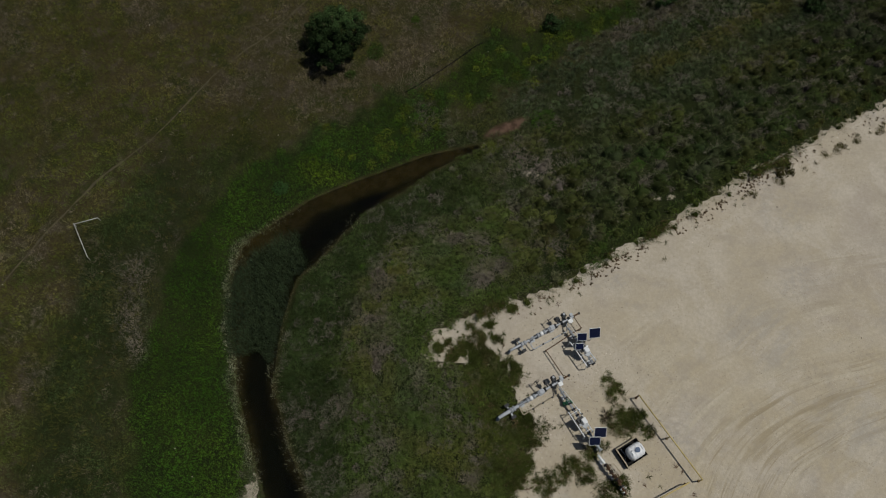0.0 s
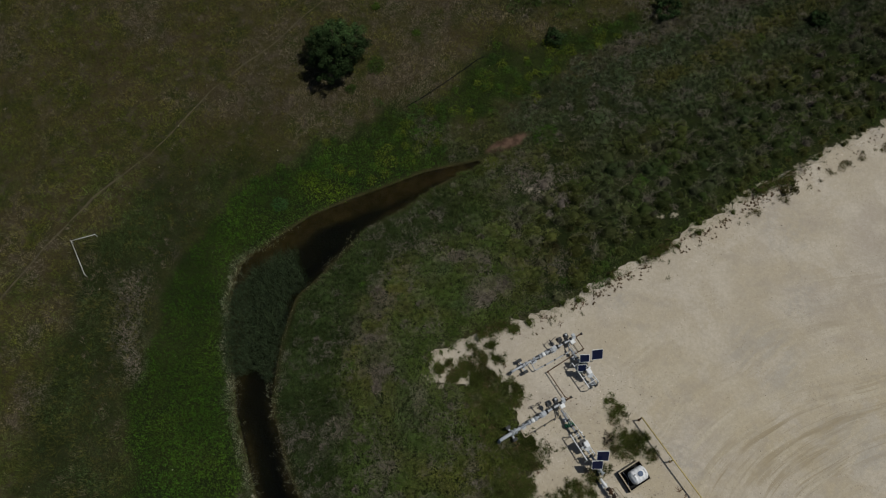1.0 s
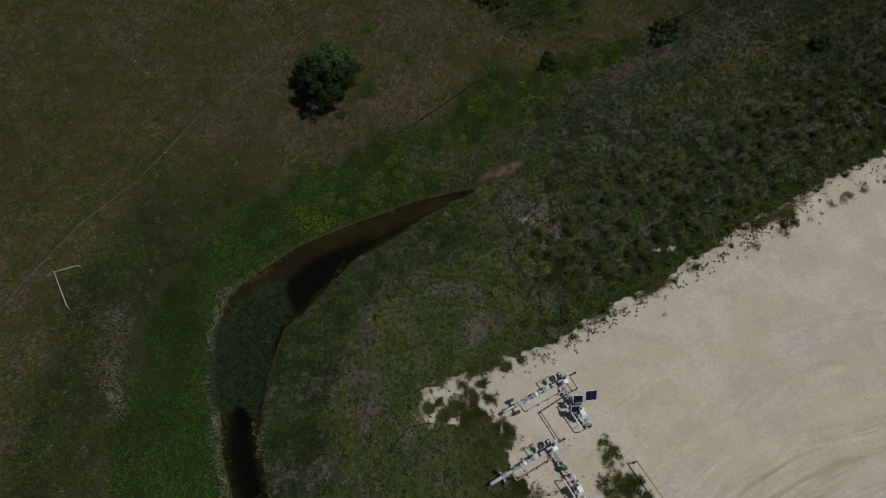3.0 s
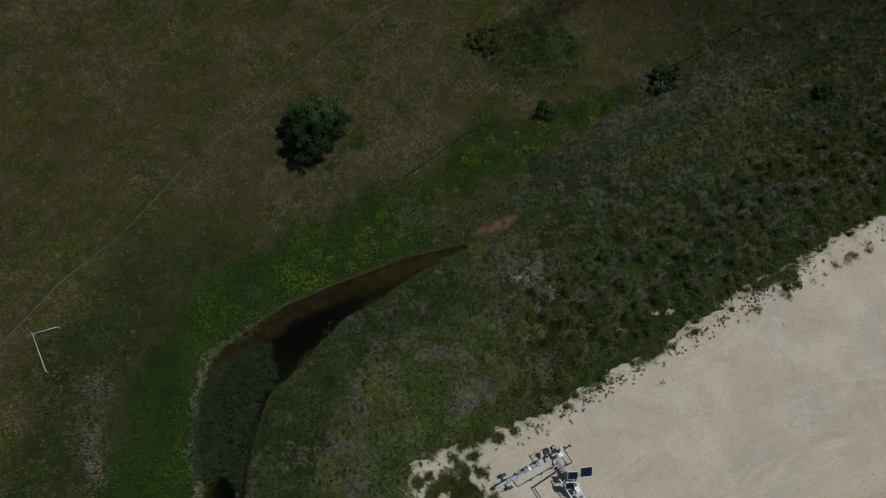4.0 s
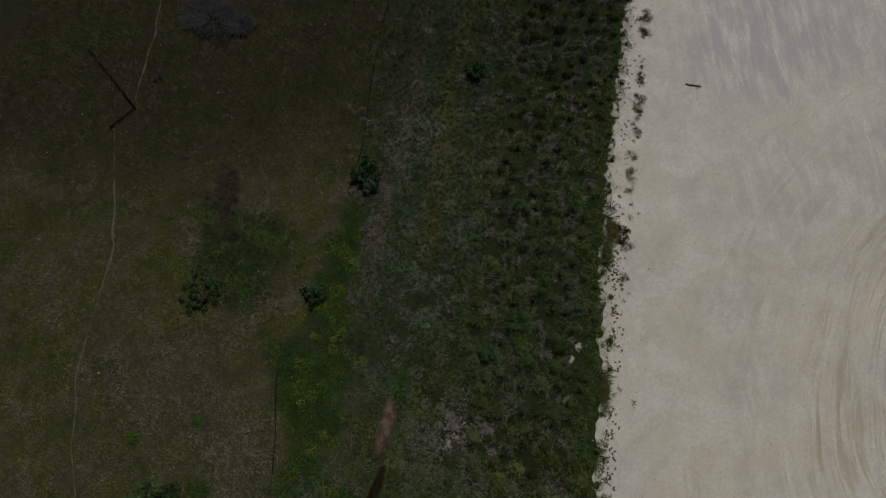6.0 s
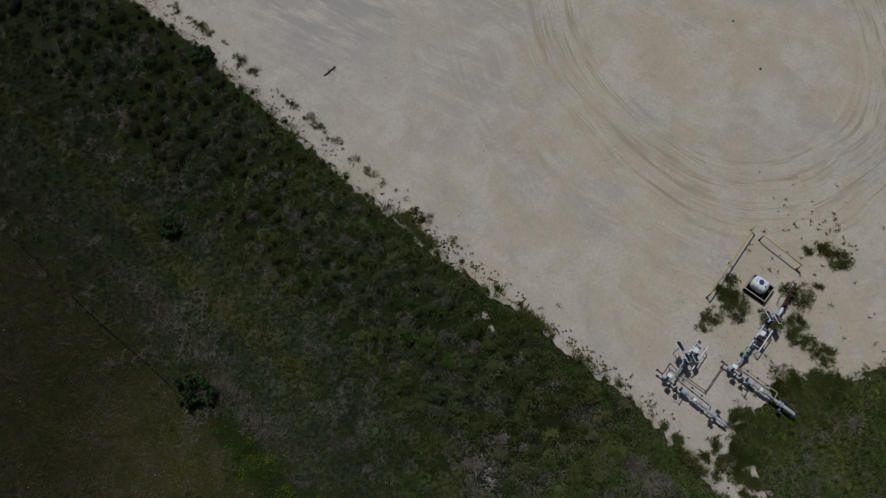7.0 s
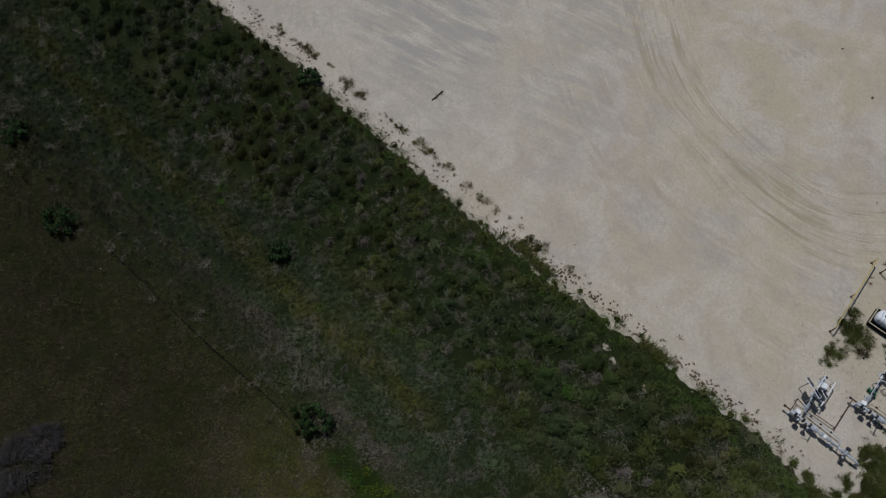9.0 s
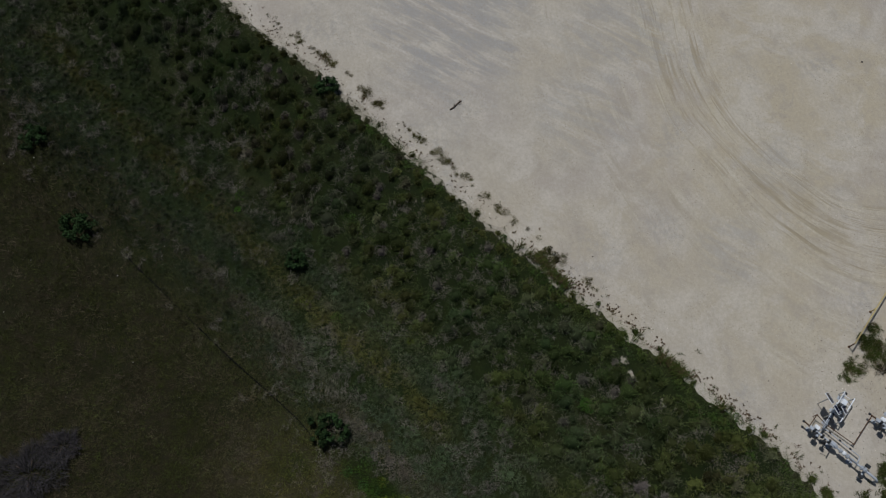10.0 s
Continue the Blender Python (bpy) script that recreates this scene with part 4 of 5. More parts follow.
def broad_weeds():
    """Leafy weeds in the green strip beyond the ditch and along the rim of the pad."""
    x, y = scatter(-30, 40, 5, 60, 0.8)
    d, w = off_pad(x, y), from_ditch(x, y)
    strip = np.maximum(low_green(x, y) * step(y, 26, 31), 0.55 * thicket(x, y))
    rim = np.exp(-(((d - 0.8) / 0.6) ** 2)) * 0.5
    stray = 0.035 * (d > 2) * (d < 16) * step(wobble(x, y, 6.0, 63), -0.3, 0.4)
    keep = rng.uniform(0, 1, len(x)) < np.maximum(np.maximum(strip, rim), stray) * (0.75 + 0.5 * wobble(x, y, 2.0, 62))
    keep &= (w > 0.8)
    pieces = []
    for px, py, pd in zip(x[keep], y[keep], d[keep]):
        tint = ((0.048, 0.092, 0.013), (0.092, 0.116, 0.014), (0.038, 0.072, 0.016))[int(rng.integers(0, 3))] if pd > 5 else (0.045, 0.075, 0.015)
        pieces.append(leaf_clump(px, py, rng.uniform(0.3, 0.75), rng.uniform(0.12, 0.3), 120, np.array(tint) * rng.uniform(0.7, 1.3), 0.085))
    return growth("broad_leaf_weeds", pieces, "leafy green weeds among the grass", "weeds")


PATCHES = ((9.5, 12.55, 0.35), (9.95, 11.6, 0.78), (10.35, 9.6, 1.0), (11.3, 9.5, 0.55), (11.6, 10.2, 0.5), (10.9, 10.4, 0.6), (12.2, 9.2, 0.4), (9.2, 8.35, 0.65), (1.5, 12.7, 1.5), (3.4, 12.2, 0.9), (3.0, 8.6, 1.5),
           (4.8, 8.5, 1.05), (6.7, 6.1, 0.6), (5.8, 5.4, 0.85), (9.9, 5.2, 0.95), (10.5, 5.9, 0.5), (10.4, 3.6, 0.45), (12.6, 2.1, 0.55), (11.6, 1.5, 0.85),
           (7.4, 6.8, 0.6), (1.8, 10.6, 1.4), (4.5, 9.4, 0.5), (3.0, 7.0, 1.4), (8.2, 6.3, 0.75), (12.8, 3.3, 0.35), (1.1, 14.4, 0.6), (-0.2, 13.5, 0.5),
           (1.7, 15.5, 0.5), (3.2, 16.6, 0.35), (-1.5, 13.5, 0.4), (0.5, 15.0, 0.35), (0.2, 13.9, 0.6), (-0.6, 13.1, 0.5), (2.2, 14.6, 0.5), (-0.9, 13.9, 0.3), (0.9, 13.3, 0.8), (3.4, 5.6, 1.2), (8.6, 7.6, 0.55), (4.4, 6.4, 0.8))
RIM_PATCHES = []
for _ in range(84):
    t = rng.uniform(0, 1) ** 0.9
    px, py = 18.5 + 27.0 * t, float(np.interp(18.5 + 27.0 * t, RIM[:, 0], RIM[:, 1]))
    back = rng.uniform(0.95, 1.45)
    RIM_PATCHES.append((px + 0.6 * back, py - 0.8 * back, 0.10 + 0.36 * rng.uniform(0, 1) ** 2.0))
RIM_PATCHES = tuple(RIM_PATCHES)


def pad_weeds():
    """Patches of weeds that have taken hold on the pad, each a thing of its own, thinning to its edge."""
    for place, (cx, cy, r) in enumerate(PATCHES + RIM_PATCHES):
        n = int((620 if place < len(PATCHES) else 1500) * r * r) + (40 if place < len(PATCHES) else 24)
        turn, rad = rng.uniform(0, 6.283, n), np.sqrt(rng.uniform(0, 1, n)) * 1.12 * r
        rad *= 1 + 0.5 * wobble(np.cos(turn) * 1.4 + cx * 3, np.sin(turn) * 1.4 + cy, 0.8, 71)
        x, y = cx + rad * np.cos(turn), cy + rad * np.sin(turn)
        keep = (rng.uniform(0, 1, n) > step(rad / r, 0.5, 1.35)) & (wobble(x, y, 0.45, 72) + 0.6 * wobble(x, y, 1.1, 75) > -0.5)
        x, y = x[keep], y[keep]
        n = len(x)
        rimmed = place >= len(PATCHES)
        base = np.array((0.095, 0.09, 0.024)) if rimmed else np.array((0.064, 0.080, 0.019))
        tint = base[None] * (1 + 0.4 * wobble(x, y, 0.6, 73) + rng.uniform(-0.25, 0.25, n))[:, None]
        dry = rng.uniform(0, 1, n) < (0.18 if rimmed else 0.12) + 0.2 * wobble(x, y, 0.9, 74)
        tint[dry] = (0.14, 0.10, 0.055)
        if n == 0:
            continue
        rimlabel = "low olive-brown weed clump at the gravel's rim"
        patch = thing("weed_patch", cx, cy, 0, 0, rimlabel if rimmed else "patch of olive-green weeds growing through the gravel", "weeds", "weeds on the gravel")
        k = np.repeat(np.arange(n), 12)
        m = len(k)
        root = np.stack([x[k] - cx + rng.normal(0, 0.05, m), y[k] - cy + rng.normal(0, 0.05, m), height(x[k], y[k]) + 0.03], 1)
        tall = rng.uniform(0.5, 1.2, n)[k] * (0.4 if rimmed else 1.0)
        turn, lean = rng.uniform(0, 6.283, m), rng.uniform(0.3, 1.3, m)
        length, width = rng.uniform(0.2, 0.46, m) * tall * (0.75 if rimmed else 0.72), rng.uniform(0.016, 0.036, m)
        leaf = growth("foliage", [blades(root, turn, lean, length, width, tint[k], bent=False)], "", "", kind="stuff")
        leaf.parent = patch


def rim_tufts():
    """Scattered tufts and dry stalks where the gravel thins out."""
    x, y = scatter(-4, 62, -10, 62, 0.22)
    d = off_pad(x, y)
    clump = wobble(x, y, 1.1, 81) + 0.6 * wobble(x, y, 0.5, 82)
    far = step(x, 16, 22)
    chance = np.where(d < 0, np.exp(d / 0.5), 0) * np.where(x < 8, 0.5, np.where(x > 16, 0.02, 0.2)) * (clump > -0.3) + far * np.exp(-(((d + 1.2) / 0.4) ** 2)) * 0.3 * (clump > 0.1)
    equipment = np.exp(-(np.hypot(x - 13.5, y - 2.5) / 3.0) ** 2) * 0.16
    keep = (d < 0.3) & (rng.uniform(0, 1, len(x)) < np.maximum(chance, equipment * (d < 0)))
    x, y = x[keep], y[keep]
    n, per = len(x), 14
    k = np.repeat(np.arange(n), per)
    m = len(k)
    tint = np.where((rng.uniform(0, 1, n) < 0.3)[:, None], np.array((0.11, 0.06, 0.035)), np.array((0.06, 0.07, 0.02)))
    size = rng.uniform(0.35, 1.1, n)
    root = np.stack([x[k] + rng.normal(0, 0.06, m) * size[k], y[k] + rng.normal(0, 0.06, m) * size[k], np.full(m, -0.01)], 1)
    size = size * np.where(x > 15, 0.6, 1.0)
    # runners that creep out over the gravel
    rx, ry = scatter(-3, 60, -10, 60, 0.16)
    rd = off_pad(rx, ry)
    creep = (np.abs(rd - 0.1) < 0.3) & (wobble(rx, ry, 1.6, 83) + 0.6 * wobble(rx, ry, 0.5, 84) > 0.1) & (ry > 14) & ((rx < 15.5) | (np.abs(rx - 21.5) < 1.8))
    rx, ry, rd = (np.repeat(v[creep], 8) for v in (rx, ry, rd))
    inward = np.arctan2(off_pad(rx, ry) - off_pad(rx, ry + 0.1), off_pad(rx, ry) - off_pad(rx + 0.1, ry)) + rng.normal(0, 0.7, len(rx))
    place = np.stack([rx + rng.normal(0, 0.1, len(rx)), ry + rng.normal(0, 0.1, len(rx)), height(rx, ry) + 0.06], 1)
    hue = np.where((rng.uniform(0, 1, len(rx)) < 0.3)[:, None], np.array((0.10, 0.065, 0.035)), np.array((0.06, 0.082, 0.016))) * rng.uniform(0.6, 1.3, len(rx))[:, None]
    runners = blades(place, inward, rng.uniform(0.6, 1.2, len(rx)), rng.uniform(0.3, 0.9, len(rx)), rng.uniform(0.018, 0.04, len(rx)), hue)
    # reddish crumbs and dead rosettes, most where the bush stands at the rim
    qx, qy = scatter(4, 50, 16, 52, 0.14)
    qd = off_pad(qx, qy)
    most = 0.10 + 0.28 * (qx < 18) + 0.55 * np.exp(-((np.hypot(qx - 20.0, qy - 27.9) / 2.2) ** 2))
    crumb = (qd < 0) & (rng.uniform(0, 1, len(qx)) < most * np.exp(-(((qd + 0.45) / 0.4) ** 2)) * (wobble(qx, qy, 0.8, 85) > -0.2))
    qx, qy = np.repeat(qx[crumb], 8), np.repeat(qy[crumb], 8)
    place = np.stack([qx + rng.normal(0, 0.04, len(qx)), qy + rng.normal(0, 0.04, len(qx)), np.full(len(qx), 0.02)], 1)
    crumbs = leaves(place, rng.uniform(0.05, 0.13, len(qx)), np.array((0.095, 0.062, 0.035))[None] * rng.uniform(0.5, 1.4, len(qx))[:, None], 0.6)
    growth("rim_tufts", [runners, crumbs, blades(root, rng.uniform(0, 6.28, m), rng.uniform(0.5, 1.35, m), rng.uniform(0.12, 0.4, m) * size[k],
                                rng.uniform(0.02, 0.045, m), tint[k] * rng.uniform(0.7, 1.3, m)[:, None], bent=False)],
           "small tufts and dry stalks along the gravel's rim", "grass")


bank_tussocks()
low_grass()
field_tufts()
reeds()
broad_weeds()
pad_weeds()
rim_tufts()

# ---- tools for made things ----
def part(name, bm, material, parent, label=""):
    """Links a bmesh as one mesh, under a thing or a part."""
    me = bpy.data.meshes.new(name)
    bmesh.ops.recalc_face_normals(bm, faces=bm.faces)
    bm.to_mesh(me)
    bm.free()
    me.materials.append(material)
    ob = new(name, me)
    ob.parent = parent
    return tagged(ob, label)


def tube(path, r, sides=10, bm=None, bend=0.0):
    """A round pipe along a path, its corners rounded by bend metres."""
    pts = [Vector(p) for p in path]
    if bend:
        soft = [pts[0]]
        for a, b, c in zip(pts, pts[1:], pts[2:]):
            u, v = (a - b).normalized(), (c - b).normalized()
            p, q = b + u * bend, b + v * bend
            for k in range(5):
                t = k / 4
                soft.append(p * (1 - t) ** 2 + b * 2 * t * (1 - t) + q * t * t)
        pts = soft + [pts[-1]]
    bm = bm or bmesh.new()
    rings = []
    for k, p in enumerate(pts):
        d = (pts[min(k + 1, len(pts) - 1)] - pts[max(k - 1, 0)]).normalized()
        n = d.cross(Vector((0, 0, 1)) if abs(d.z) < 0.9 else Vector((1, 0, 0))).normalized()
        m = d.cross(n)
        rings.append([bm.verts.new(p + (n * math.cos(a) + m * math.sin(a)) * r) for a in (2 * math.pi * s / sides for s in range(sides))])
    for a, b in zip(rings, rings[1:]):
        for s in range(sides):
            f = bm.faces.new((a[s], a[(s + 1) % sides], b[(s + 1) % sides], b[s]))
            f.smooth = True
    bm.faces.new(rings[0][::-1])
    bm.faces.new(rings[-1])
    return bm


def block(sx, sy, sz, at=(0, 0, 0), turn=(0, 0, 0), edge=0.015, bm=None):
    """A box with softened edges."""
    one = bmesh.new()
    bmesh.ops.create_cube(one, size=1.0)
    bmesh.ops.scale(one, vec=(sx, sy, sz), verts=one.verts)
    if edge:
        bmesh.ops.bevel(one, geom=one.edges[:], offset=min(edge, 0.3 * min(sx, sy, sz)), segments=2, affect="EDGES")
    bmesh.ops.transform(one, matrix=pose(*at, *turn), verts=one.verts)
    if bm is None:
        return one
    me = bpy.data.meshes.new("piece")
    one.to_mesh(me)
    one.free()
    bm.from_mesh(me)
    bpy.data.meshes.remove(me)
    return bm


def flange(at, axis, r, thick=0.05):
    a, d = Vector(at), Vector(axis).normalized()
    bm = tube([a - d * thick, a - d * 0.006], r, 14)
    tube([a + d * 0.006, a + d * thick], r, 14, bm)
    side = d.cross(Vector((0, 0, 1))).normalized() if abs(d.z) < 0.9 else Vector((1, 0, 0))
    over = d.cross(side)
    for k in range(8):
        t = 2 * math.pi * k / 8
        p = a + (side * math.cos(t) + over * math.sin(t)) * r * 0.82
        tube([p - d * (thick + 0.03), p + d * (thick + 0.03)], 0.014, 5, bm)
    return bm


def wheel(at, r, tilt):
    """A handwheel: a rim, a hub and four spokes."""
    bm = bmesh.new()
    m = pose(*at, *tilt)
    ring = [m @ Vector((r * math.cos(a), r * math.sin(a), 0)) for a in (2 * math.pi * k / 20 for k in range(21))]
    tube(ring, 0.018, 6, bm)
    for k in range(4):
        a = math.pi / 2 * k
        tube([m @ Vector((0, 0, 0)), m @ Vector((r * math.cos(a), r * math.sin(a), 0))], 0.011, 5, bm)
    tube([m @ Vector((0, 0, -0.05)), m @ Vector((0, 0, 0.05))], 0.035, 8, bm)
    return bm


def solar_panel(parent, at, turn, wide=0.74, deep=0.6):
    """A framed solar panel, tilted, with its cells in rows."""
    m = pose(*at, *turn)
    bm = block(wide, deep, 0.03, (0, 0, 0), edge=0.006)
    bmesh.ops.transform(bm, matrix=m, verts=bm.verts)
    panel = part("solar_panel", bm, BLUE, parent, "framed dark blue solar panel")
    for s in (-1, 1):
        for size, at2 in (((wide + 0.02, 0.024, 0.045), (0, s * deep / 2, 0)), ((0.024, deep - 0.025, 0.045), (s * wide / 2, 0, 0))):
            bm = block(*size, at2, edge=0.005)
            bmesh.ops.transform(bm, matrix=m, verts=bm.verts)
            part("frame_bar", bm, WHITE, panel)
    bm = bmesh.new()
    nx, ny = 6, 4
    for i in range(nx):
        for j in range(ny):
            w, h = (wide - 0.07) / nx, (deep - 0.07) / ny
            block(w - 0.008, h - 0.008, 0.008, ((i + 0.5 - nx / 2) * w, (j + 0.5 - ny / 2) * h, 0.018), edge=0, bm=bm)
    bmesh.ops.transform(bm, matrix=m, verts=bm.verts)
    cells = part("cells", bm, BLUE, panel)
    return panel


def stand(x, y, z, parent):
    """A pipe support: a post on a foot, with a saddle."""
    bm = tube([(x, y, 0.02), (x, y, z)], 0.045, 8)
    block(0.26, 0.26, 0.03, (x, y, 0.015), edge=0.004, bm=bm)
    block(0.14, 0.3, 0.05, (x, y, z), edge=0.008, bm=bm)
    return part("support", bm, GALV, parent)


# ---- the metering plant; each run lies along its own x, its header along minus y ----
def meter_run(x, y, turn, wheeled, label):
    run = thing("meter_run", x, y, 0, turn, label, "pipework", "gas meter runs")
    z = 0.62
    big = 0.112 if wheeled else 0.078
    part("inlet_pipe", tube([(-0.12, 0, -0.35), (-0.12, 0, z), (1.05, 0, z)], big, 14, bend=0.3), GALV, run)
    part("pipe", tube([(1.05, 0, z), (4.55, 0, z)], 0.075 if wheeled else 0.062, 12), GALV, run)
    part("reducer", tube([(1.0, 0, z), (1.12, 0, z), (1.3, 0, z)], big - 0.01, 12), GALV, run)
    for u in (0.78, 0.98, 1.95, 2.42, 2.75, 3.2, 3.66, 4.2):
        part("flange", flange((u, 0, z), (1, 0, 0), big + 0.07 if u < 1.5 else 0.15), GALV if u < 3 else DARK, run)
    bm = block(0.1, 0.95, 0.1, (0.72, 0, 0.36), edge=0.01)
    block(0.1, 0.1, 0.36, (0.72, -0.42, 0.18), edge=0.01, bm=bm)
    block(0.1, 0.1, 0.36, (0.72, 0.42, 0.18), edge=0.01, bm=bm)
    part("cross_beam", bm, GALV, run)
    for v in (-0.42, 0.42):
        part("clamp", block(0.3, 0.2, 0.14, (0.72, v, 0.46), edge=0.02), DARK, run)
    for u in (1.6, 3.0, 4.4):
        stand(u, 0, z - 0.1, run)
    valve = part("valve_body", block(0.42, 0.32, 0.36, (2.98, 0, z), edge=0.07), GALV, run)
    part("stem", tube([(2.98, 0, z), (2.98, 0.45, z + 0.12), (2.98, 0.62, z + 0.16)], 0.035, 8), DARK, valve)
    if wheeled:
        part("handwheel", wheel((2.98, 0.68, z + 0.17), 0.2, (75, 0, 0)), DARK, valve, "dark steel handwheel")
    else:
        part("lever", tube([(2.98, 0.5, z + 0.12), (3.4, 0.6, z + 0.18)], 0.02, 6), DARK, valve)
    meter = part("flow_meter", tube([(2.1, 0, z), (2.3, 0, z)], 0.15, 14), WHITE, run)
    for u, s in ((3.45, 0.22), (4.0, 0.28)):
        box = part("actuator", block(s, s * 1.15, s, (u, 0.34, z + 0.12), edge=0.03), DARK, run, "black valve actuator")
        part("neck", tube([(u, 0.0, z), (u, 0.3, z + 0.1)], 0.05, 8), DARK, box)
        part("transmitter", tube([(u, 0.36, z + 0.2), (u, 0.36, z + 0.42)], 0.07, 10), DARK if u < 3.6 else GALV, box)
    part("junction_box", block(0.3, 0.26, 0.22, (4.2, -0.2, z + 0.05), edge=0.02), WHITE, run)
    part("small_box", block(0.2, 0.2, 0.18, (4.42, 0.14, z + 0.18), edge=0.02), GALV, run)
    path = [(1.3, 0, z - 0.1), (1.3, -0.62, 0.36), (3.75, -0.62, 0.36), (4.0, -0.1, 0.5)]
    part("bypass_pipe", tube(path, 0.035, 8, bend=0.1), TAN if wheeled else GALV, run)
    for k in range(3):
        part("small_valve", block(0.14, 0.1, 0.12, (2.0 + 0.7 * k, -0.62, 0.38), edge=0.02), DARK, run)
    part("end_pipe", tube([(4.5, 0, z), (4.95, 0, z)], 0.05, 8), RUST, run)
    part("cap", tube([(4.9, 0, z), (5.02, 0, z)], 0.08, 10), DARK, run)
    run.scale = (1.05, 1.0, 1.0)
    return run


def header_rack(x, y, turn, length, rail0, rail1, gap, shift, panels, label):
    """The line that leaves a run, with a rack of instruments and solar panels over it."""
    rack = thing("instrument_rack", x, y, 0, turn, label, "pipework", "instrument racks")
    z = 0.55
    part("pipe", tube([(0, 0, z), (0, -length, z)], 0.075, 12), GALV, rack)
    k = 0.35
    while k < length:
        part("flange", flange((0, -k, z), (0, 1, 0), 0.13, 0.035), DARK if int(k * 10) % 3 else GALV, rack)
        k += 0.42
    for v in (0.6, length * 0.55, length - 0.3):
        stand(0, -v, z - 0.08, rack)
    for side in (shift - gap / 2, shift + gap / 2):
        part("rail", tube([(side, -rail0, 0.06), (side, -rail0, 0.9), (side, -rail1, 0.9), (side, -rail1, 0.06)], 0.038, 8, bend=0.08), WHITE, rack)
    n = 4
    for i in range(n):
        v = rail0 + (rail1 - rail0) * (i + 0.5) / n
        part("rung", tube([(shift - gap / 2, -v, 0.9), (shift + gap / 2, -v, 0.9)], 0.02, 6), WHITE, rack)
    for (px, py, pz), tilt, wide, deep in panels:
        panel = solar_panel(rack, (px, py, pz), tilt, wide, deep)
        part("pole", tube([(px, py, 0.02), (px, py, pz - 0.02)], 0.03, 8), GALV, rack)
    mid = -(rail0 + rail1) / 2
    box = part("cabinet", block(0.3, 0.36, 0.4, (shift + 0.15, mid - 0.1, 1.15), edge=0.02), WHITE, rack, "white instrument cabinet")
    part("cabinet_door", block(0.26, 0.32, 0.02, (shift + 0.15, mid - 0.1, 1.36), edge=0.005), POLY, box)
    part("battery_box", block(0.44, 0.34, 0.3, (-0.12, mid + 0.1, 1.0), edge=0.02), DARK, rack, "black battery box")
    part("regulator", tube([(-0.05, mid - 0.3, 0.6), (-0.05, mid - 0.3, 1.0)], 0.11, 12), GALV, rack)
    part("regulator_bonnet", tube([(-0.05, mid - 0.3, 0.95), (-0.05, mid - 0.3, 1.02)], 0.19, 14), GALV, rack)
    for i in range(3):
        v = rail0 + 0.25 + 0.3 * i
        part("gauge", tube([(gap * 0.3, -v, 0.93), (gap * 0.3, -v, 1.06)], 0.06, 10), DARK if i % 2 else WHITE, rack)
    part("conduit", tube([(0.1, 0.1, 0.7), (shift + gap / 2, -rail0, 0.92), (shift + gap / 2 + 0.02, -rail1, 0.95)], 0.018, 6), WHITE, rack)
    return rack


RUN = 33.5
meter_run(3.2, 13.6, RUN, False, "grey painted steel meter run with black actuators on the gravel")
meter_run(2.75, 9.22, RUN + 2, True, "grey painted steel meter run with a handwheel, beside weeds")
header_rack(6.85, 15.45, 37, 2.9, 0.9, 2.8, 0.7, -0.2,
            (((0.9, -1.4, 1.75), (50, 0, -26), 0.70, 0.74), ((0.14, -1.15, 1.5), (48, 0, -30), 0.60, 0.56), ((-0.3, -1.55, 1.25), (42, 0, -30), 0.52, 0.46)),
            "white instrument rack with tilted solar panels beside a meter run")
header_rack(6.4, 11.4, 36, 4.6, 1.6, 3.4, 0.62, -0.15,
            (((0.33, -3.7, 1.75), (50, 0, -30), 0.72, 0.76), ((-0.22, -3.95, 1.55), (48, 0, -30), 0.66, 0.62)),
            "grey pipe rack with white cabinet and two solar panels")


def rust_line():
    line = thing("rusty_line", 0, 0, 0, 0, "thin rusty pipe bent across the gravel between two meter runs", "pipe")
    path = [(7.15, 16.3, 0.62), (7.72, 15.5, 0.6), (7.1, 15.08, 0.3), (5.5, 13.85, 0.28), (6.65, 12.3, 0.3), (6.85, 12.15, 0.6)]
    part("pipe", tube(path, 0.03, 8, bend=0.08), RUST, line)
    for k, (px, py) in enumerate(((7.72, 15.5), (5.5, 13.85), (6.1, 13.05))):
        part("prop", tube([(px, py, 0.01), (px, py, 0.6 if k == 0 else 0.28)], 0.025, 6), RUST, line)
    for k in (1, 3):
        part("elbow", tube([(path[k][0], path[k][1], path[k][2] - 0.05), (path[k][0], path[k][1], path[k][2] + 0.05)], 0.045, 8), RUST, line)


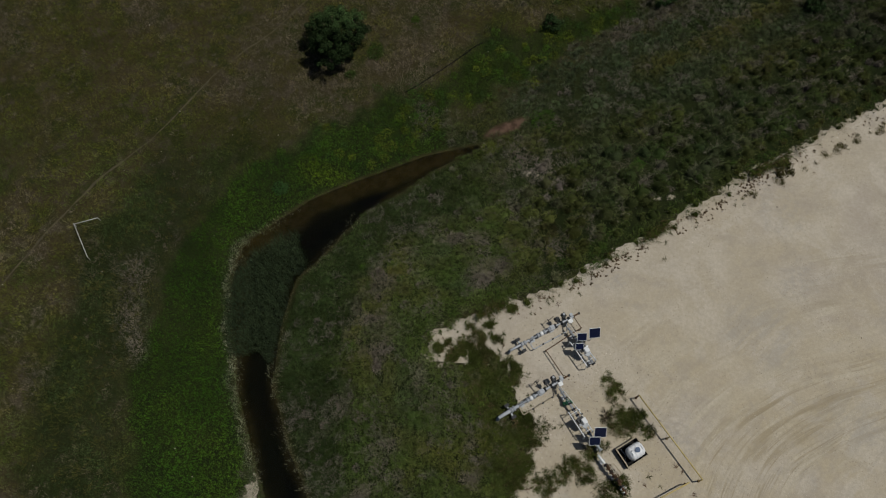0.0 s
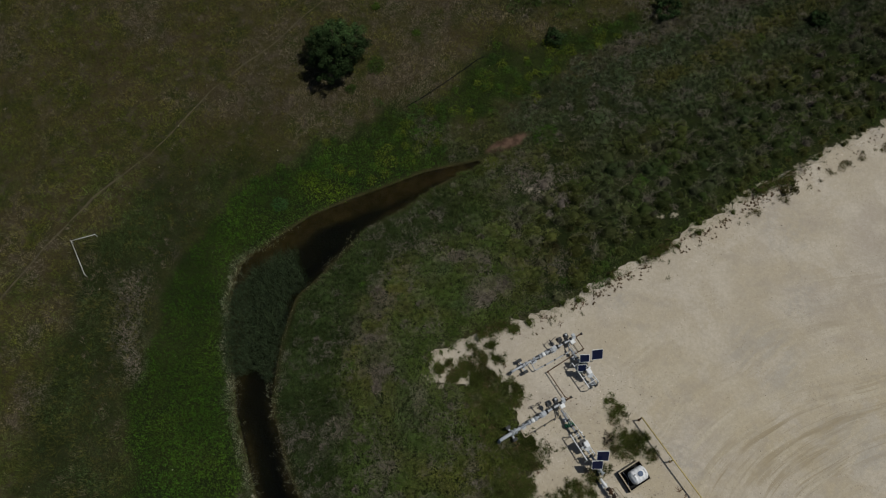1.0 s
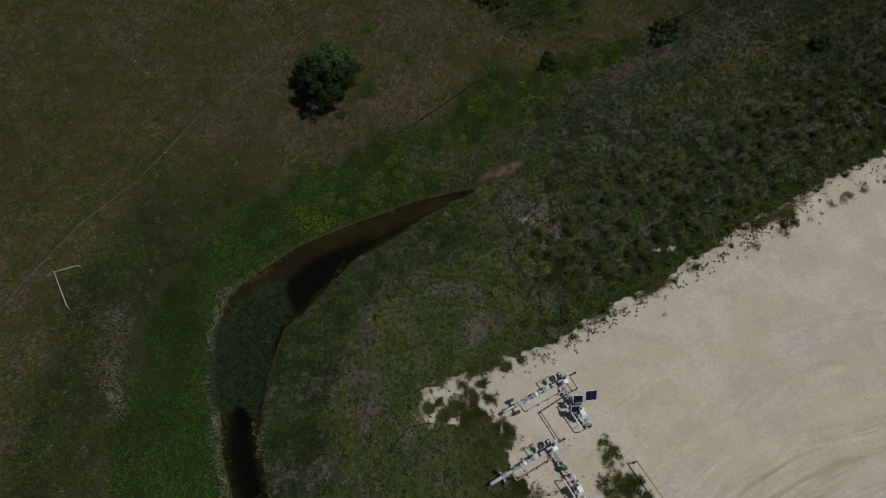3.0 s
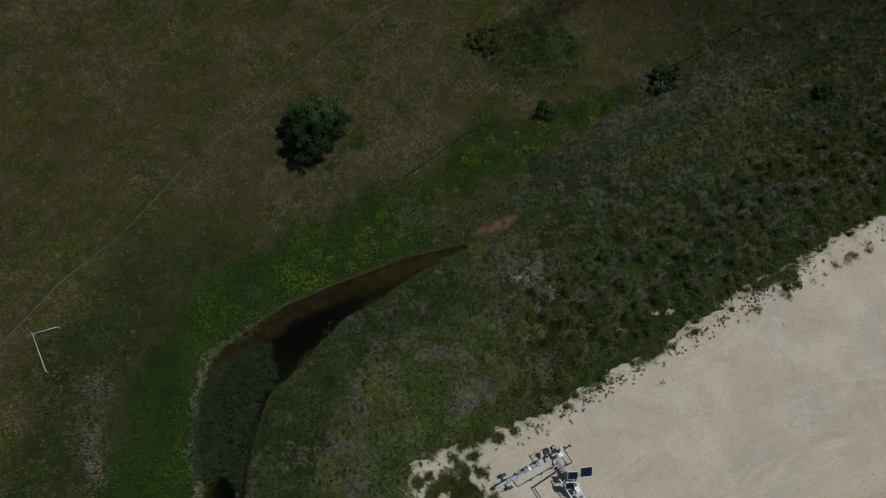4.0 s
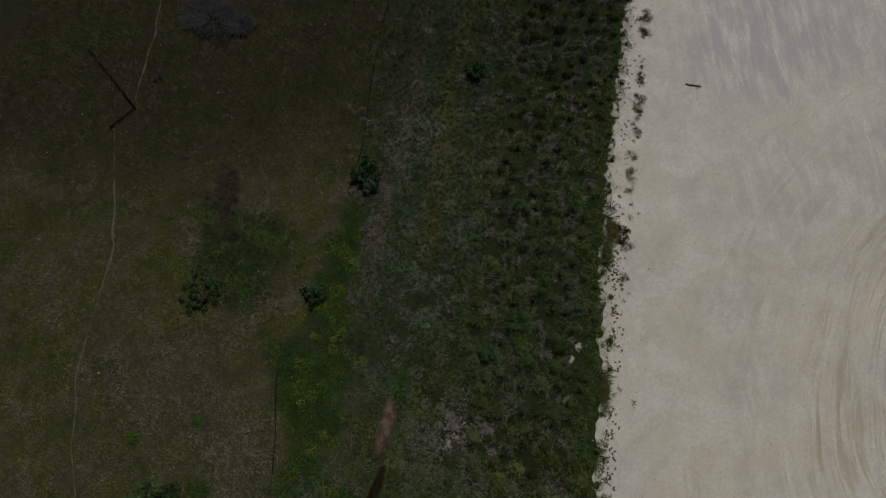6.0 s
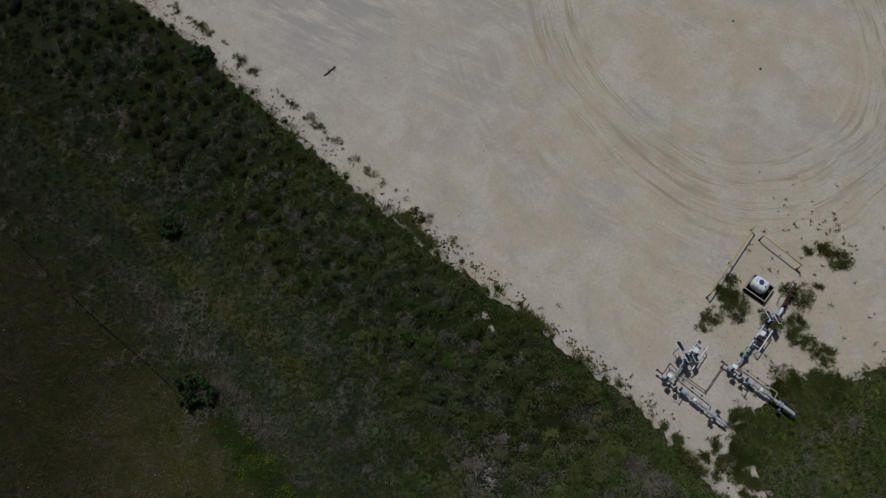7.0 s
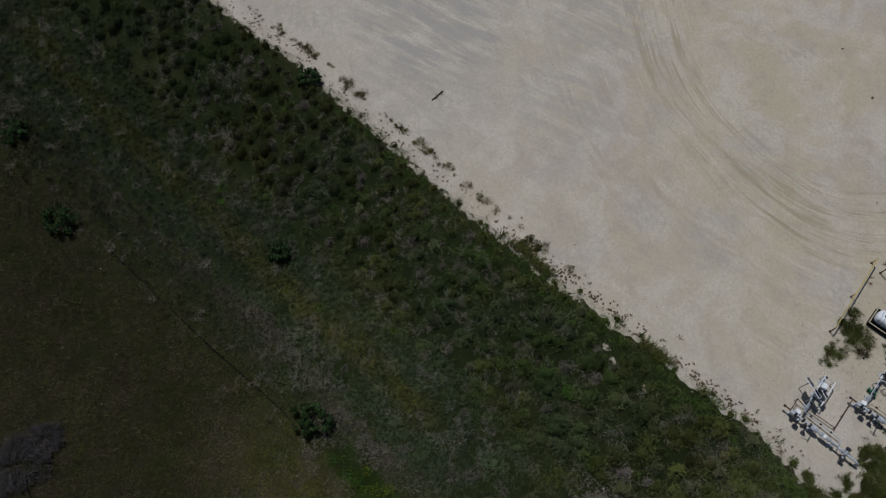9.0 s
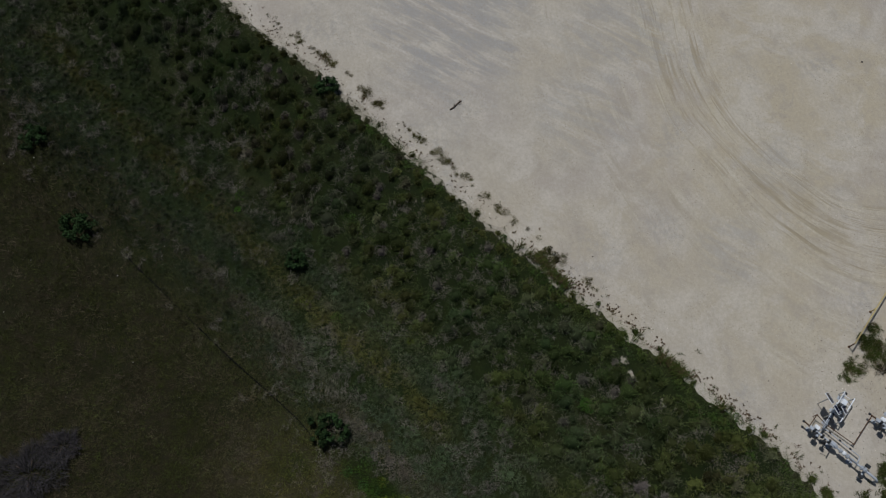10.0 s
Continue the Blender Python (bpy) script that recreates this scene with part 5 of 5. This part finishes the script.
def manifold():
    m = thing("rusty_manifold", 9.15, 7.15, 0, -50, "weathered rusty valve manifold with pale caps among weeds", "pipework")
    part("white_pipe", tube([(-0.35, 0, 0.5), (0.3, 0, 0.5)], 0.085, 12), WHITE, m, "white pipe")
    part("pipe", tube([(0.3, 0, 0.5), (1.5, 0.02, 0.48), (2.4, -0.02, 0.4), (2.45, -0.02, -0.1)], 0.07, 10, bend=0.12), RUST, m)
    for k in range(7):
        part("flange", flange((0.4 + 0.26 * k, 0, 0.49), (1, 0, 0), 0.15, 0.04), RUST if k % 2 else DARK, m)
    for k in range(4):
        u = 0.55 + 0.36 * k
        v = part("valve", block(0.18, 0.2, 0.24, (u, 0.02, 0.62), edge=0.04), RUST, m)
        part("handwheel", wheel((u, 0.05, 0.86), 0.12, (10, 0, 0)), RUST if k != 1 else DARK, v)
        part("stem", tube([(u, 0.03, 0.7), (u, 0.05, 0.86)], 0.018, 6), DARK, v)
    part("side_line", tube([(0.5, 0.05, 0.4), (0.6, 0.5, 0.35), (1.35, 0.52, 0.35), (1.4, 0.05, 0.4)], 0.028, 8, bend=0.08), TAN, m)
    for u, v in ((2.15, 0.15), (2.3, -0.1)):
        part("cap_post", tube([(u, v, 0.0), (u, v, 0.55)], 0.035, 8), WHITE, m, "white capped post")
    for u in (0.1, 1.2, 2.0):
        stand(u, 0, 0.42, m)


def green_valve():
    g = thing("green_valve", 7.0, 10.55, 0, 20, "green painted valve standing on the gravel", "valve")
    part("body", tube([(0, 0, 0), (0, 0, 0.12), (0, 0, 0.4)], 0.12, 12), GREEN, g)
    part("side_outlet", tube([(-0.26, 0, 0.22), (0.26, 0, 0.22)], 0.075, 10), GREEN, g)
    for s in (-0.26, 0.26):
        part("outlet_flange", flange((s, 0, 0.22), (1, 0, 0), 0.13, 0.03), GREEN, g)
    part("bonnet", tube([(0, 0, 0.4), (0, 0, 0.46)], 0.16, 12), GREEN, g)
    part("handwheel", wheel((0, 0.0, 0.62), 0.17, (12, 8, 0)), GREEN, g)
    part("stem", tube([(0, 0, 0.44), (0, 0, 0.64)], 0.02, 6), DARK, g)


def containment_tray():
    t = thing("containment_tray", 11.07, 7.79, 0, 35.7, "black lined spill tray with a pale wooden rim", "spill tray")
    lx, ly, h = 1.56, 1.28, 0.42
    part("liner", block(lx - 0.06, ly - 0.06, 0.03, (0, 0, 0.03), edge=0.004), BLACK, t)
    for s in (-1, 1):
        part("side_wall", block(lx, 0.05, h, (0, s * (ly / 2), h / 2), edge=0.008), BLACK, t)
        part("end_wall", block(0.05, ly - 0.055, h, (s * (lx / 2 - 0.025), 0, h / 2), edge=0.008), BLACK, t)
        part("side_rim", block(lx + 0.05, 0.075, 0.03, (0, s * (ly / 2), h + 0.016), edge=0.006), TAN, t)
        part("end_rim", block(0.075, ly - 0.08, 0.03, (s * (lx / 2 - 0.02), 0, h + 0.016), edge=0.006), TAN, t)
    part("brace", tube([(-0.7, -0.45, 0.1), (-0.45, 0.1, 0.32), (-0.5, 0.5, 0.3)], 0.02, 6), GALV, t)


def chemical_tank():
    """A ribbed white plastic tank, lying, with a dark blue lid on top."""
    tank = thing("chemical_tank", 11.2, 7.82, 0.05, 35.7, "white ribbed plastic tank with a blue lid in a spill tray", "tank")
    bm = bmesh.new()
    n, sides = 36, 28
    rings = []
    for k in range(n + 1):
        u = -0.58 + 1.16 * k / n
        e = abs(u) / 0.58
        r = 0.44 * (1 - e**5) ** 0.5 if e < 1 else 0.0
        rib = 0.018 * (abs(math.sin(u * 13.0)) > 0.86)
        r = max(r + (rib if e < 0.85 else 0), 0.02)
        ring = []
        for s in range(sides):
            a = 2 * math.pi * s / sides
            c, q = math.cos(a), math.sin(a)
            f = 1.0 / (abs(c) ** 3.2 + abs(q) ** 3.2) ** (1 / 3.2)
            ring.append(bm.verts.new((u, r * f * c, 0.58 + r * f * q)))
        rings.append(ring)
    for a, b in zip(rings, rings[1:]):
        for s in range(sides):
            bm.faces.new((a[s], a[(s + 1) % sides], b[(s + 1) % sides], b[s])).smooth = True
    bm.faces.new(rings[0][::-1])
    bm.faces.new(rings[-1])
    body = part("body", bm, POLY, tank)
    neck = part("neck", tube([(0.05, 0, 0.98), (0.05, 0, 1.06)], 0.19, 20), POLY, tank)
    lid = part("lid", tube([(0.05, 0, 1.06), (0.05, 0, 1.11)], 0.165, 20), LID, tank, "dark blue screw lid")
    part("lid_cap", tube([(0.05, 0, 1.11), (0.05, 0, 1.14)], 0.07, 14), LID, lid)
    for u in (-0.36, 0.36):
        part("cradle", block(0.1, 0.74, 0.2, (u, 0, 0.1), edge=0.015), BLACK, tank)
        part("strap", block(0.05, 0.3, 0.012, (u, 0, 1.035), edge=0.003), GALV, tank)
    part("drain_valve", tube([(-0.58, 0, 0.3), (-0.7, 0, 0.28), (-0.7, 0, 0.18)], 0.03, 8), DARK, tank)
    part("vent", tube([(-0.3, 0.12, 1.0), (-0.3, 0.12, 1.1)], 0.035, 8), DARK, tank)


def pipe_barrier(ax, ay, bx, by, posts, label):
    """A yellow guard rail of steel pipe on short posts."""
    turn = math.degrees(math.atan2(by - ay, bx - ax))
    rail = thing("guard_rail", ax, ay, 0, turn, label, "guard rail", "yellow guard rails")
    length, z = math.hypot(bx - ax, by - ay), 0.85
    part("rail", tube([(-0.03, 0, z), (length + 0.03, 0, z)], 0.045, 10), YELLOW, rail)
    for k in range(posts):
        u = length * k / (posts - 1)
        part("post", tube([(u, 0, -0.1), (u, 0, z)], 0.042, 10), YELLOW if k else RUST, rail)
        part("collar", tube([(u, 0, 0.0), (u, 0, 0.03)], 0.09, 10), RUST, rail)


def fence_brace(corner, arms, material, r, label, top=1.15):
    """The braced corner of a pipe fence: posts with a top rail and a slanting brace."""
    cx, cy = corner
    base = float(height(np.array([cx]), np.array([cy]))[0])
    f = thing("fence_corner", cx, cy, base, 0, label, "fence", "pipe fence corners")
    part("post", tube([(0, 0, -0.2), (0, 0, top + 0.07)], r * 0.9, 10), material, f)
    part("post_cap", tube([(0, 0, top + 0.07), (0, 0, top + 0.11)], r * 1.1, 10), material, f)
    for dx, dy, n in arms:
        for k in range(1, n + 1):
            px, py = dx * k / n, dy * k / n
            z = float(height(np.array([cx + px]), np.array([cy + py]))[0]) - base
            part("post", tube([(px, py, z - 0.2), (px, py, top + 0.03)], r * 0.7, 10), material, f)
        part("top_rail", tube([(0, 0, top), (dx, dy, top)], r, 8), material, f)


rust_line()
manifold()
green_valve()
containment_tray()
chemical_tank()
pipe_barrier(11.42, 11.3, 15.22, 6.45, 3, "long faded yellow pipe guard rail on the gravel")
pipe_barrier(14.4, 6.2, 11.75, 4.6, 2, "short faded yellow pipe guard rail on the gravel")
fence_brace((-28.93, 20.93), ((1.6, 0.65, 1), (1.65, -2.45, 1)), PIPEFENCE, 0.026, "low pale pipe fence corner standing in the grass", 0.45)
fence_brace((6.7, 63.3), ((1.0, 6.9, 2), (-2.4, 0.0, 1)), HOSE, 0.06, "black pipe fence corner low in the dry grass", 0.25)


# ---- bushes ----
def woody(name, x, y, r, h, count, tint, label, category="shrub", leaf=0.13, trunk=0.05, limbs=7, seed=0, hollow=0.35, crown_light=0.0):
    """A shrub or small tree: a trunk, limbs, and a crown of clustered leaves."""
    base = float(height(np.array([x]), np.array([y]))[0])
    ob = thing(name, x, y, base, 0, label, category)
    local = np.random.default_rng(100 + seed)
    bm, tips = bmesh.new(), []
    part("trunk", tube([(0, 0, -0.1), (0.03 * r, 0.02 * r, h * 0.2), (0.0, 0.05 * r, h * 0.42)], trunk, 8), BARK, ob)
    for k in range(limbs):
        a = 2 * math.pi * (k + local.uniform(-0.3, 0.3)) / limbs
        out, up = r * local.uniform(0.35, 0.8), h * local.uniform(0.35, 0.85)
        tip = (out * math.cos(a), out * math.sin(a), up)
        part("limb", tube([(0, 0, h * local.uniform(0.1, 0.3)), (tip[0] * 0.5, tip[1] * 0.5, up * 0.6), tip], trunk * 0.45, 6), BARK, ob)
        tips.append(tip)
    # the crown is made of many tufts on an uneven dome
    tufts = max(26, int(34 * r * h / 2))
    u = local.normal(0, 1, (tufts, 3))
    u[:, 2] = np.abs(u[:, 2]) * 0.9 - 0.3
    u /= np.linalg.norm(u, axis=1)[:, None]
    s = local.uniform(hollow, 1.0, tufts) ** 0.6
    s *= 1 + 0.34 * wobble(u[:, 0] * 3 + seed, u[:, 1] * 3, 1.0, 90 + seed)
    centres = np.stack([u[:, 0] * s * r, u[:, 1] * s * r, h * (0.45 + 0.5 * u[:, 2] * s)], 1)
    centres = np.concatenate([centres, np.array(tips)])
    which = local.integers(0, len(centres), count)
    spread_r = local.uniform(0.2, 0.46, len(centres)) * (0.35 + 0.3 * r)
    v = local.normal(0, 1, (count, 3))
    v /= np.linalg.norm(v, axis=1)[:, None]
    v *= (local.uniform(0.3, 1.0, count) ** 0.5)[:, None]
    c = centres[which] + v * spread_r[which][:, None] * (1, 1, 0.8)
    c[:, 2] = np.maximum(c[:, 2], 0.05)
    shade = local.uniform(0.7, 1.3, len(centres))[which] * local.uniform(0.7, 1.3, count)
    # Lit top and shaded south foot of the crown are painted into the tint.
    lit_top = step(0.55 * centres[:, 1] / r + centres[:, 2] / h, 0.55, 1.0)[which]
    shade *= 1 + crown_light * (1.25 * lit_top - 0.55)
    face = v * 0.8 + 0.5 * (c - (0, 0, 0.4 * h)) / r + local.normal(0, 0.55, (count, 3))
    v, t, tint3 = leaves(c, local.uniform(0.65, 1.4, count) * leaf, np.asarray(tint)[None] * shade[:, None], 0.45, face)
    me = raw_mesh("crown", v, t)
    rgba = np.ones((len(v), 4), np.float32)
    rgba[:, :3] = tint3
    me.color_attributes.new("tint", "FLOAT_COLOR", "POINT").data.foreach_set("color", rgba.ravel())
    crown = new("crown", me)
    crown.parent = ob
    return ob


def twiggy(x, y, r, h, count, tint, label, seed=0):
    """A leafless, grey, dead bush of many twigs."""
    base = float(height(np.array([x]), np.array([y]))[0])
    local = np.random.default_rng(300 + seed)
    ob = thing("dead_bush", x, y, base, 0, label, "dead bush")
    turn = local.uniform(0, 6.283, count)
    rad = np.sqrt(local.uniform(0, 1, count)) * r * (0.8 + 0.5 * wobble(np.cos(turn) * 1.5 + seed, np.sin(turn) * 1.5, 0.7, 320))
    root = np.stack([rad * np.cos(turn), rad * np.sin(turn), local.uniform(0, 0.25, count) * h], 1)
    col = np.asarray(tint)[None] * local.uniform(0.6, 1.4, count)[:, None]
    v, t, c = blades(root, turn + local.normal(0, 0.7, count), local.uniform(0.5, 1.4, count), local.uniform(0.35, 1.0, count) * h,
                     local.uniform(0.015, 0.04, count), col)
    me = raw_mesh("brushwood", v, t)
    rgba = np.ones((len(v), 4), np.float32)
    rgba[:, :3] = c
    me.color_attributes.new("tint", "FLOAT_COLOR", "POINT").data.foreach_set("color", rgba.ravel())
    twigs = new("brushwood", me)
    twigs.parent = ob
    for k in range(5):
        a = 2 * math.pi * k / 5 + seed
        part("stem", tube([(0, 0, -0.05), (0.4 * r * math.cos(a), 0.4 * r * math.sin(a), 0.6 * h)], 0.025, 6), BARK, ob)


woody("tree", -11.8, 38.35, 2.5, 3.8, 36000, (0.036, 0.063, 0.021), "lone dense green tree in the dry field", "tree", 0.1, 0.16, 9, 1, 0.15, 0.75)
SHRUBS = ((5.2, 42.2, 0.75, 0.9), (14.5, 45.9, 1.15, 1.3), (27.0, 46.1, 0.8, 0.9), (39.4, 41.2, 0.9, 0.9), (33.1, 61.2, 1.35, 1.3), (41.6, 64.0, 1.0, 1.0))
for k, (sx, sy, sr, sh) in enumerate(SHRUBS):
    woody("shrub", sx, sy, sr, sh, int(2600 * sr), (0.030, 0.054, 0.018), "small dark green shrub in the tall grass", seed=10 + k)
woody("shrub", 22.2, 29.0, 0.8, 0.4, 800, (0.072, 0.066, 0.024), "low olive shrub at the gravel's rim", seed=30)
woody("shrub", 0.1, 48.1, 1.5, 0.45, 3000, (0.032, 0.052, 0.016), "low spreading dark green bush in the dry field", seed=31)
for k, (sx, sy, sr, tint) in enumerate(((5.0, 33.3, 1.1, (0.05, 0.105, 0.014)), (-14.6, 25.5, 0.6, (0.045, 0.095, 0.028)),                                         (-9.6, 44.0, 0.4, (0.06, 0.10, 0.016)), (-6.0, 41.6, 0.35, (0.06, 0.10, 0.016)), (-8.9, 38.3, 0.85, (0.042, 0.072, 0.014)), (-10.6, 35.9, 0.5, (0.045, 0.07, 0.016)), (12.0, 29.0, 0.6, (0.05, 0.10, 0.016)))):
    weed = thing("leafy_weed", 0, 0, 0, 0, "bright green leafy weed standing out of the grass", "weed")
    leaf = growth("foliage", [leaf_clump(sx, sy, sr, 0.28, int(900 * sr), np.array(tint) * 0.85, 0.09)], "", "", kind="stuff")
    leaf.parent = weed
for k, (sx, sy, sr, sh) in enumerate(((5.9, 52.4, 1.5, 0.55), (4.3, 50.6, 1.0, 0.45), (16.2, 65.2, 2.2, 1.0), (17.6, 63.0, 1.3, 0.8), (7.6, 53.6, 0.9, 0.45))):
    twiggy(sx, sy, sr, sh, int(900 * sr), (0.048, 0.043, 0.043) if k in (2, 3) else (0.048, 0.042, 0.024), "grey-brown dead bush in the dry grass", k)
twiggy(9.7, 64.1, 0.4, 0.5, 120, (0.035, 0.03, 0.024), "small dark leafless bush in the dry grass", 8)
twiggy(9.5, 9.95, 0.35, 0.45, 70, (0.03, 0.025, 0.018), "small dark leafless bush on the gravel", 9)


# ---- loose things ----
def branch():
    b = thing("fallen_branch", 35.6, 32.1, 0.03, -59, "short dark fallen branch lying on the pale gravel", "branch")
    part("limb", tube([(-0.55, 0.05, 0.0), (-0.2, -0.02, 0.05), (0.2, 0.03, 0.03), (0.6, 0.0, 0.02)], 0.05, 8), BARK, b)
    for u, du, dv in ((-0.2, 0.25, 0.2), (0.2, 0.2, -0.22), (0.35, 0.2, 0.18)):
        part("twig", tube([(u, 0, 0.03), (u + du, dv, 0.06)], 0.018, 6), BARK, b)


def rock(x, y, r, label, seed):
    local = np.random.default_rng(500 + seed)
    bm = bmesh.new()
    bmesh.ops.create_icosphere(bm, subdivisions=2, radius=r)
    for v in bm.verts:
        v.co *= 1 + 0.22 * noise.noise(v.co * (2.0 / r) + Vector((seed, 0, 0)))
        v.co.z *= 0.6
    me = bpy.data.meshes.new("rock")
    bm.to_mesh(me)
    bm.free()
    me.materials.append(STONE)
    ob = new("rock", me)
    ob.matrix_world = pose(x, y, float(height(np.array([x]), np.array([y]))[0]) + r * 0.4 if x < 0 else r * 0.4)
    return tagged(ob, label, "rock")


def pebbles():
    """Small stones and crumbs: dark ones on the pad, pale ones in the field."""
    x, y = scatter(-40, 60, -8, 70, 0.9)
    d, w = off_pad(x, y), from_ditch(x, y)
    chance = np.where(d < 0, 0.05 + 0.6 * np.exp(d / 1.6), np.where(d > 17, 0.05, 0.0)) * (w > 1)
    near = np.exp(-((np.hypot(x - 10.5, y - 8.5) / 4.5) ** 2)) * 0.75 * (d < 0)
    keep = rng.uniform(0, 1, len(x)) < np.maximum(chance, near)
    x, y, d = x[keep], y[keep], d[keep]
    x2, y2 = scatter(-3, 18, -4, 22, 0.19)
    d2 = off_pad(x2, y2)
    near = np.exp(-((np.hypot(x2 - 7.5, y2 - 9.5) / 6.0) ** 4)) * (0.45 + 0.4 * wobble(x2, y2, 1.5, 97))
    keep = (d2 < 0) & (rng.uniform(0, 1, len(x2)) < near)
    x, y, d = np.r_[x, x2[keep]], np.r_[y, y2[keep]], np.r_[d, d2[keep]]
    x3, y3 = scatter(14, 52, 20, 52, 0.17)
    d3 = off_pad(x3, y3)
    keep = (d3 < 0.15) & (rng.uniform(0, 1, len(x3)) < 0.3 * np.exp(-(((d3 + 0.4) / 0.5) ** 2)))
    x, y, d = np.r_[x, x3[keep]], np.r_[y, y3[keep]], np.r_[d, np.minimum(d3[keep], -0.01)]
    n = len(x)
    r = rng.uniform(0.014, 0.045, n) * np.where(d > 0, 1.6, np.where((d > -4) & (x > 15), 1.35, 1.0))
    z = np.where(d > 0, height(x, y) + 0.12, 0.0)
    unit = np.array([(1, 0, 0), (0, 1, 0), (-1, 0, 0), (0, -1, 0), (0, 0, 0.8), (0, 0, -0.3)])
    tri = np.array([(0, 1, 4), (1, 2, 4), (2, 3, 4), (3, 0, 4), (1, 0, 5), (2, 1, 5), (3, 2, 5), (0, 3, 5)])
    shape = unit[None] * r[:, None, None] * rng.uniform(0.6, 1.3, (n, 6, 1))
    verts = (shape + np.stack([x, y, z], 1)[:, None]).reshape(-1, 3)
    tris = (tri[None] + 6 * np.arange(n)[:, None, None]).reshape(-1, 3)
    col = np.where((d > 0)[:, None], np.array((0.34, 0.31, 0.26)), np.where((rng.uniform(0, 1, n) < 0.5)[:, None], np.array((0.15, 0.125, 0.095)), np.array((0.56, 0.52, 0.46)))) * rng.uniform(0.6, 1.3, n)[:, None]
    growth("pebbles", [(verts, tris, np.repeat(col, 6, 0))], "scattered small stones and crumbs of earth", "stones")


def black_line():
    """A black plastic pipe laid along the foot of the bank."""
    plan = PIPE_LINE
    xs = np.concatenate([np.linspace(a[0], b[0], 14, endpoint=False) for a, b in zip(plan, plan[1:])])
    ys = np.concatenate([np.linspace(a[1], b[1], 14, endpoint=False) for a, b in zip(plan, plan[1:])])
    ys = ys + 0.12 * wobble(xs, ys, 3.0, 95)
    lifted = np.maximum(step(xs, 14, 18) * (1 - step(xs, 28, 32)), 1 - step(xs, -1.0, 2.5))
    zs = height(xs, ys) - 0.08 + 0.20 * lifted + 0.13 * wobble(xs, ys, 2.5, 96)
    line = thing("black_pipeline", 0, 0, 0, 0, "thin black plastic pipe lying in the grass at the bank's foot", "pipe")
    part("pipe", tube(list(zip(xs, ys, zs)), 0.04, 8), HOSE, line)


def wire_line():
    """A single strand of pale wire, slack between thin stakes."""
    plan = ((37.0, 64.6), (31.1, 60.9), (25.9, 57.3), (19.5, 53.3), (15.6, 50.8), (11.9, 48.7))
    line = thing("wire_fence", 0, 0, 0, 0, "single slack strand of rusty wire on thin stakes in the grass", "fence")
    pts = []
    for (ax, ay), (bx, by) in zip(plan, plan[1:]):
        base = float(height(np.array([ax]), np.array([ay]))[0])
        part("stake", tube([(ax, ay, base - 0.1), (ax, ay, base + 0.55)], 0.012, 6), BARK, line)
        for k in range(12):
            t = k / 12
            px, py = ax + (bx - ax) * t, ay + (by - ay) * t + 0.06 * math.sin(9.0 * t)
            pts.append((px, py, float(height(np.array([px]), np.array([py]))[0]) + 0.5 - 0.5 * t * (1 - t)))
    part("wire", tube(pts, 0.005, 5), TRODDEN, line)


branch()
black_line()
wire_line()
rock(27.47, 0.42, 0.1, "small brown rock alone on the gravel", 1)
rock(32.15, 0.66, 0.08, "small brown rock alone on the gravel", 2)
pebbles()
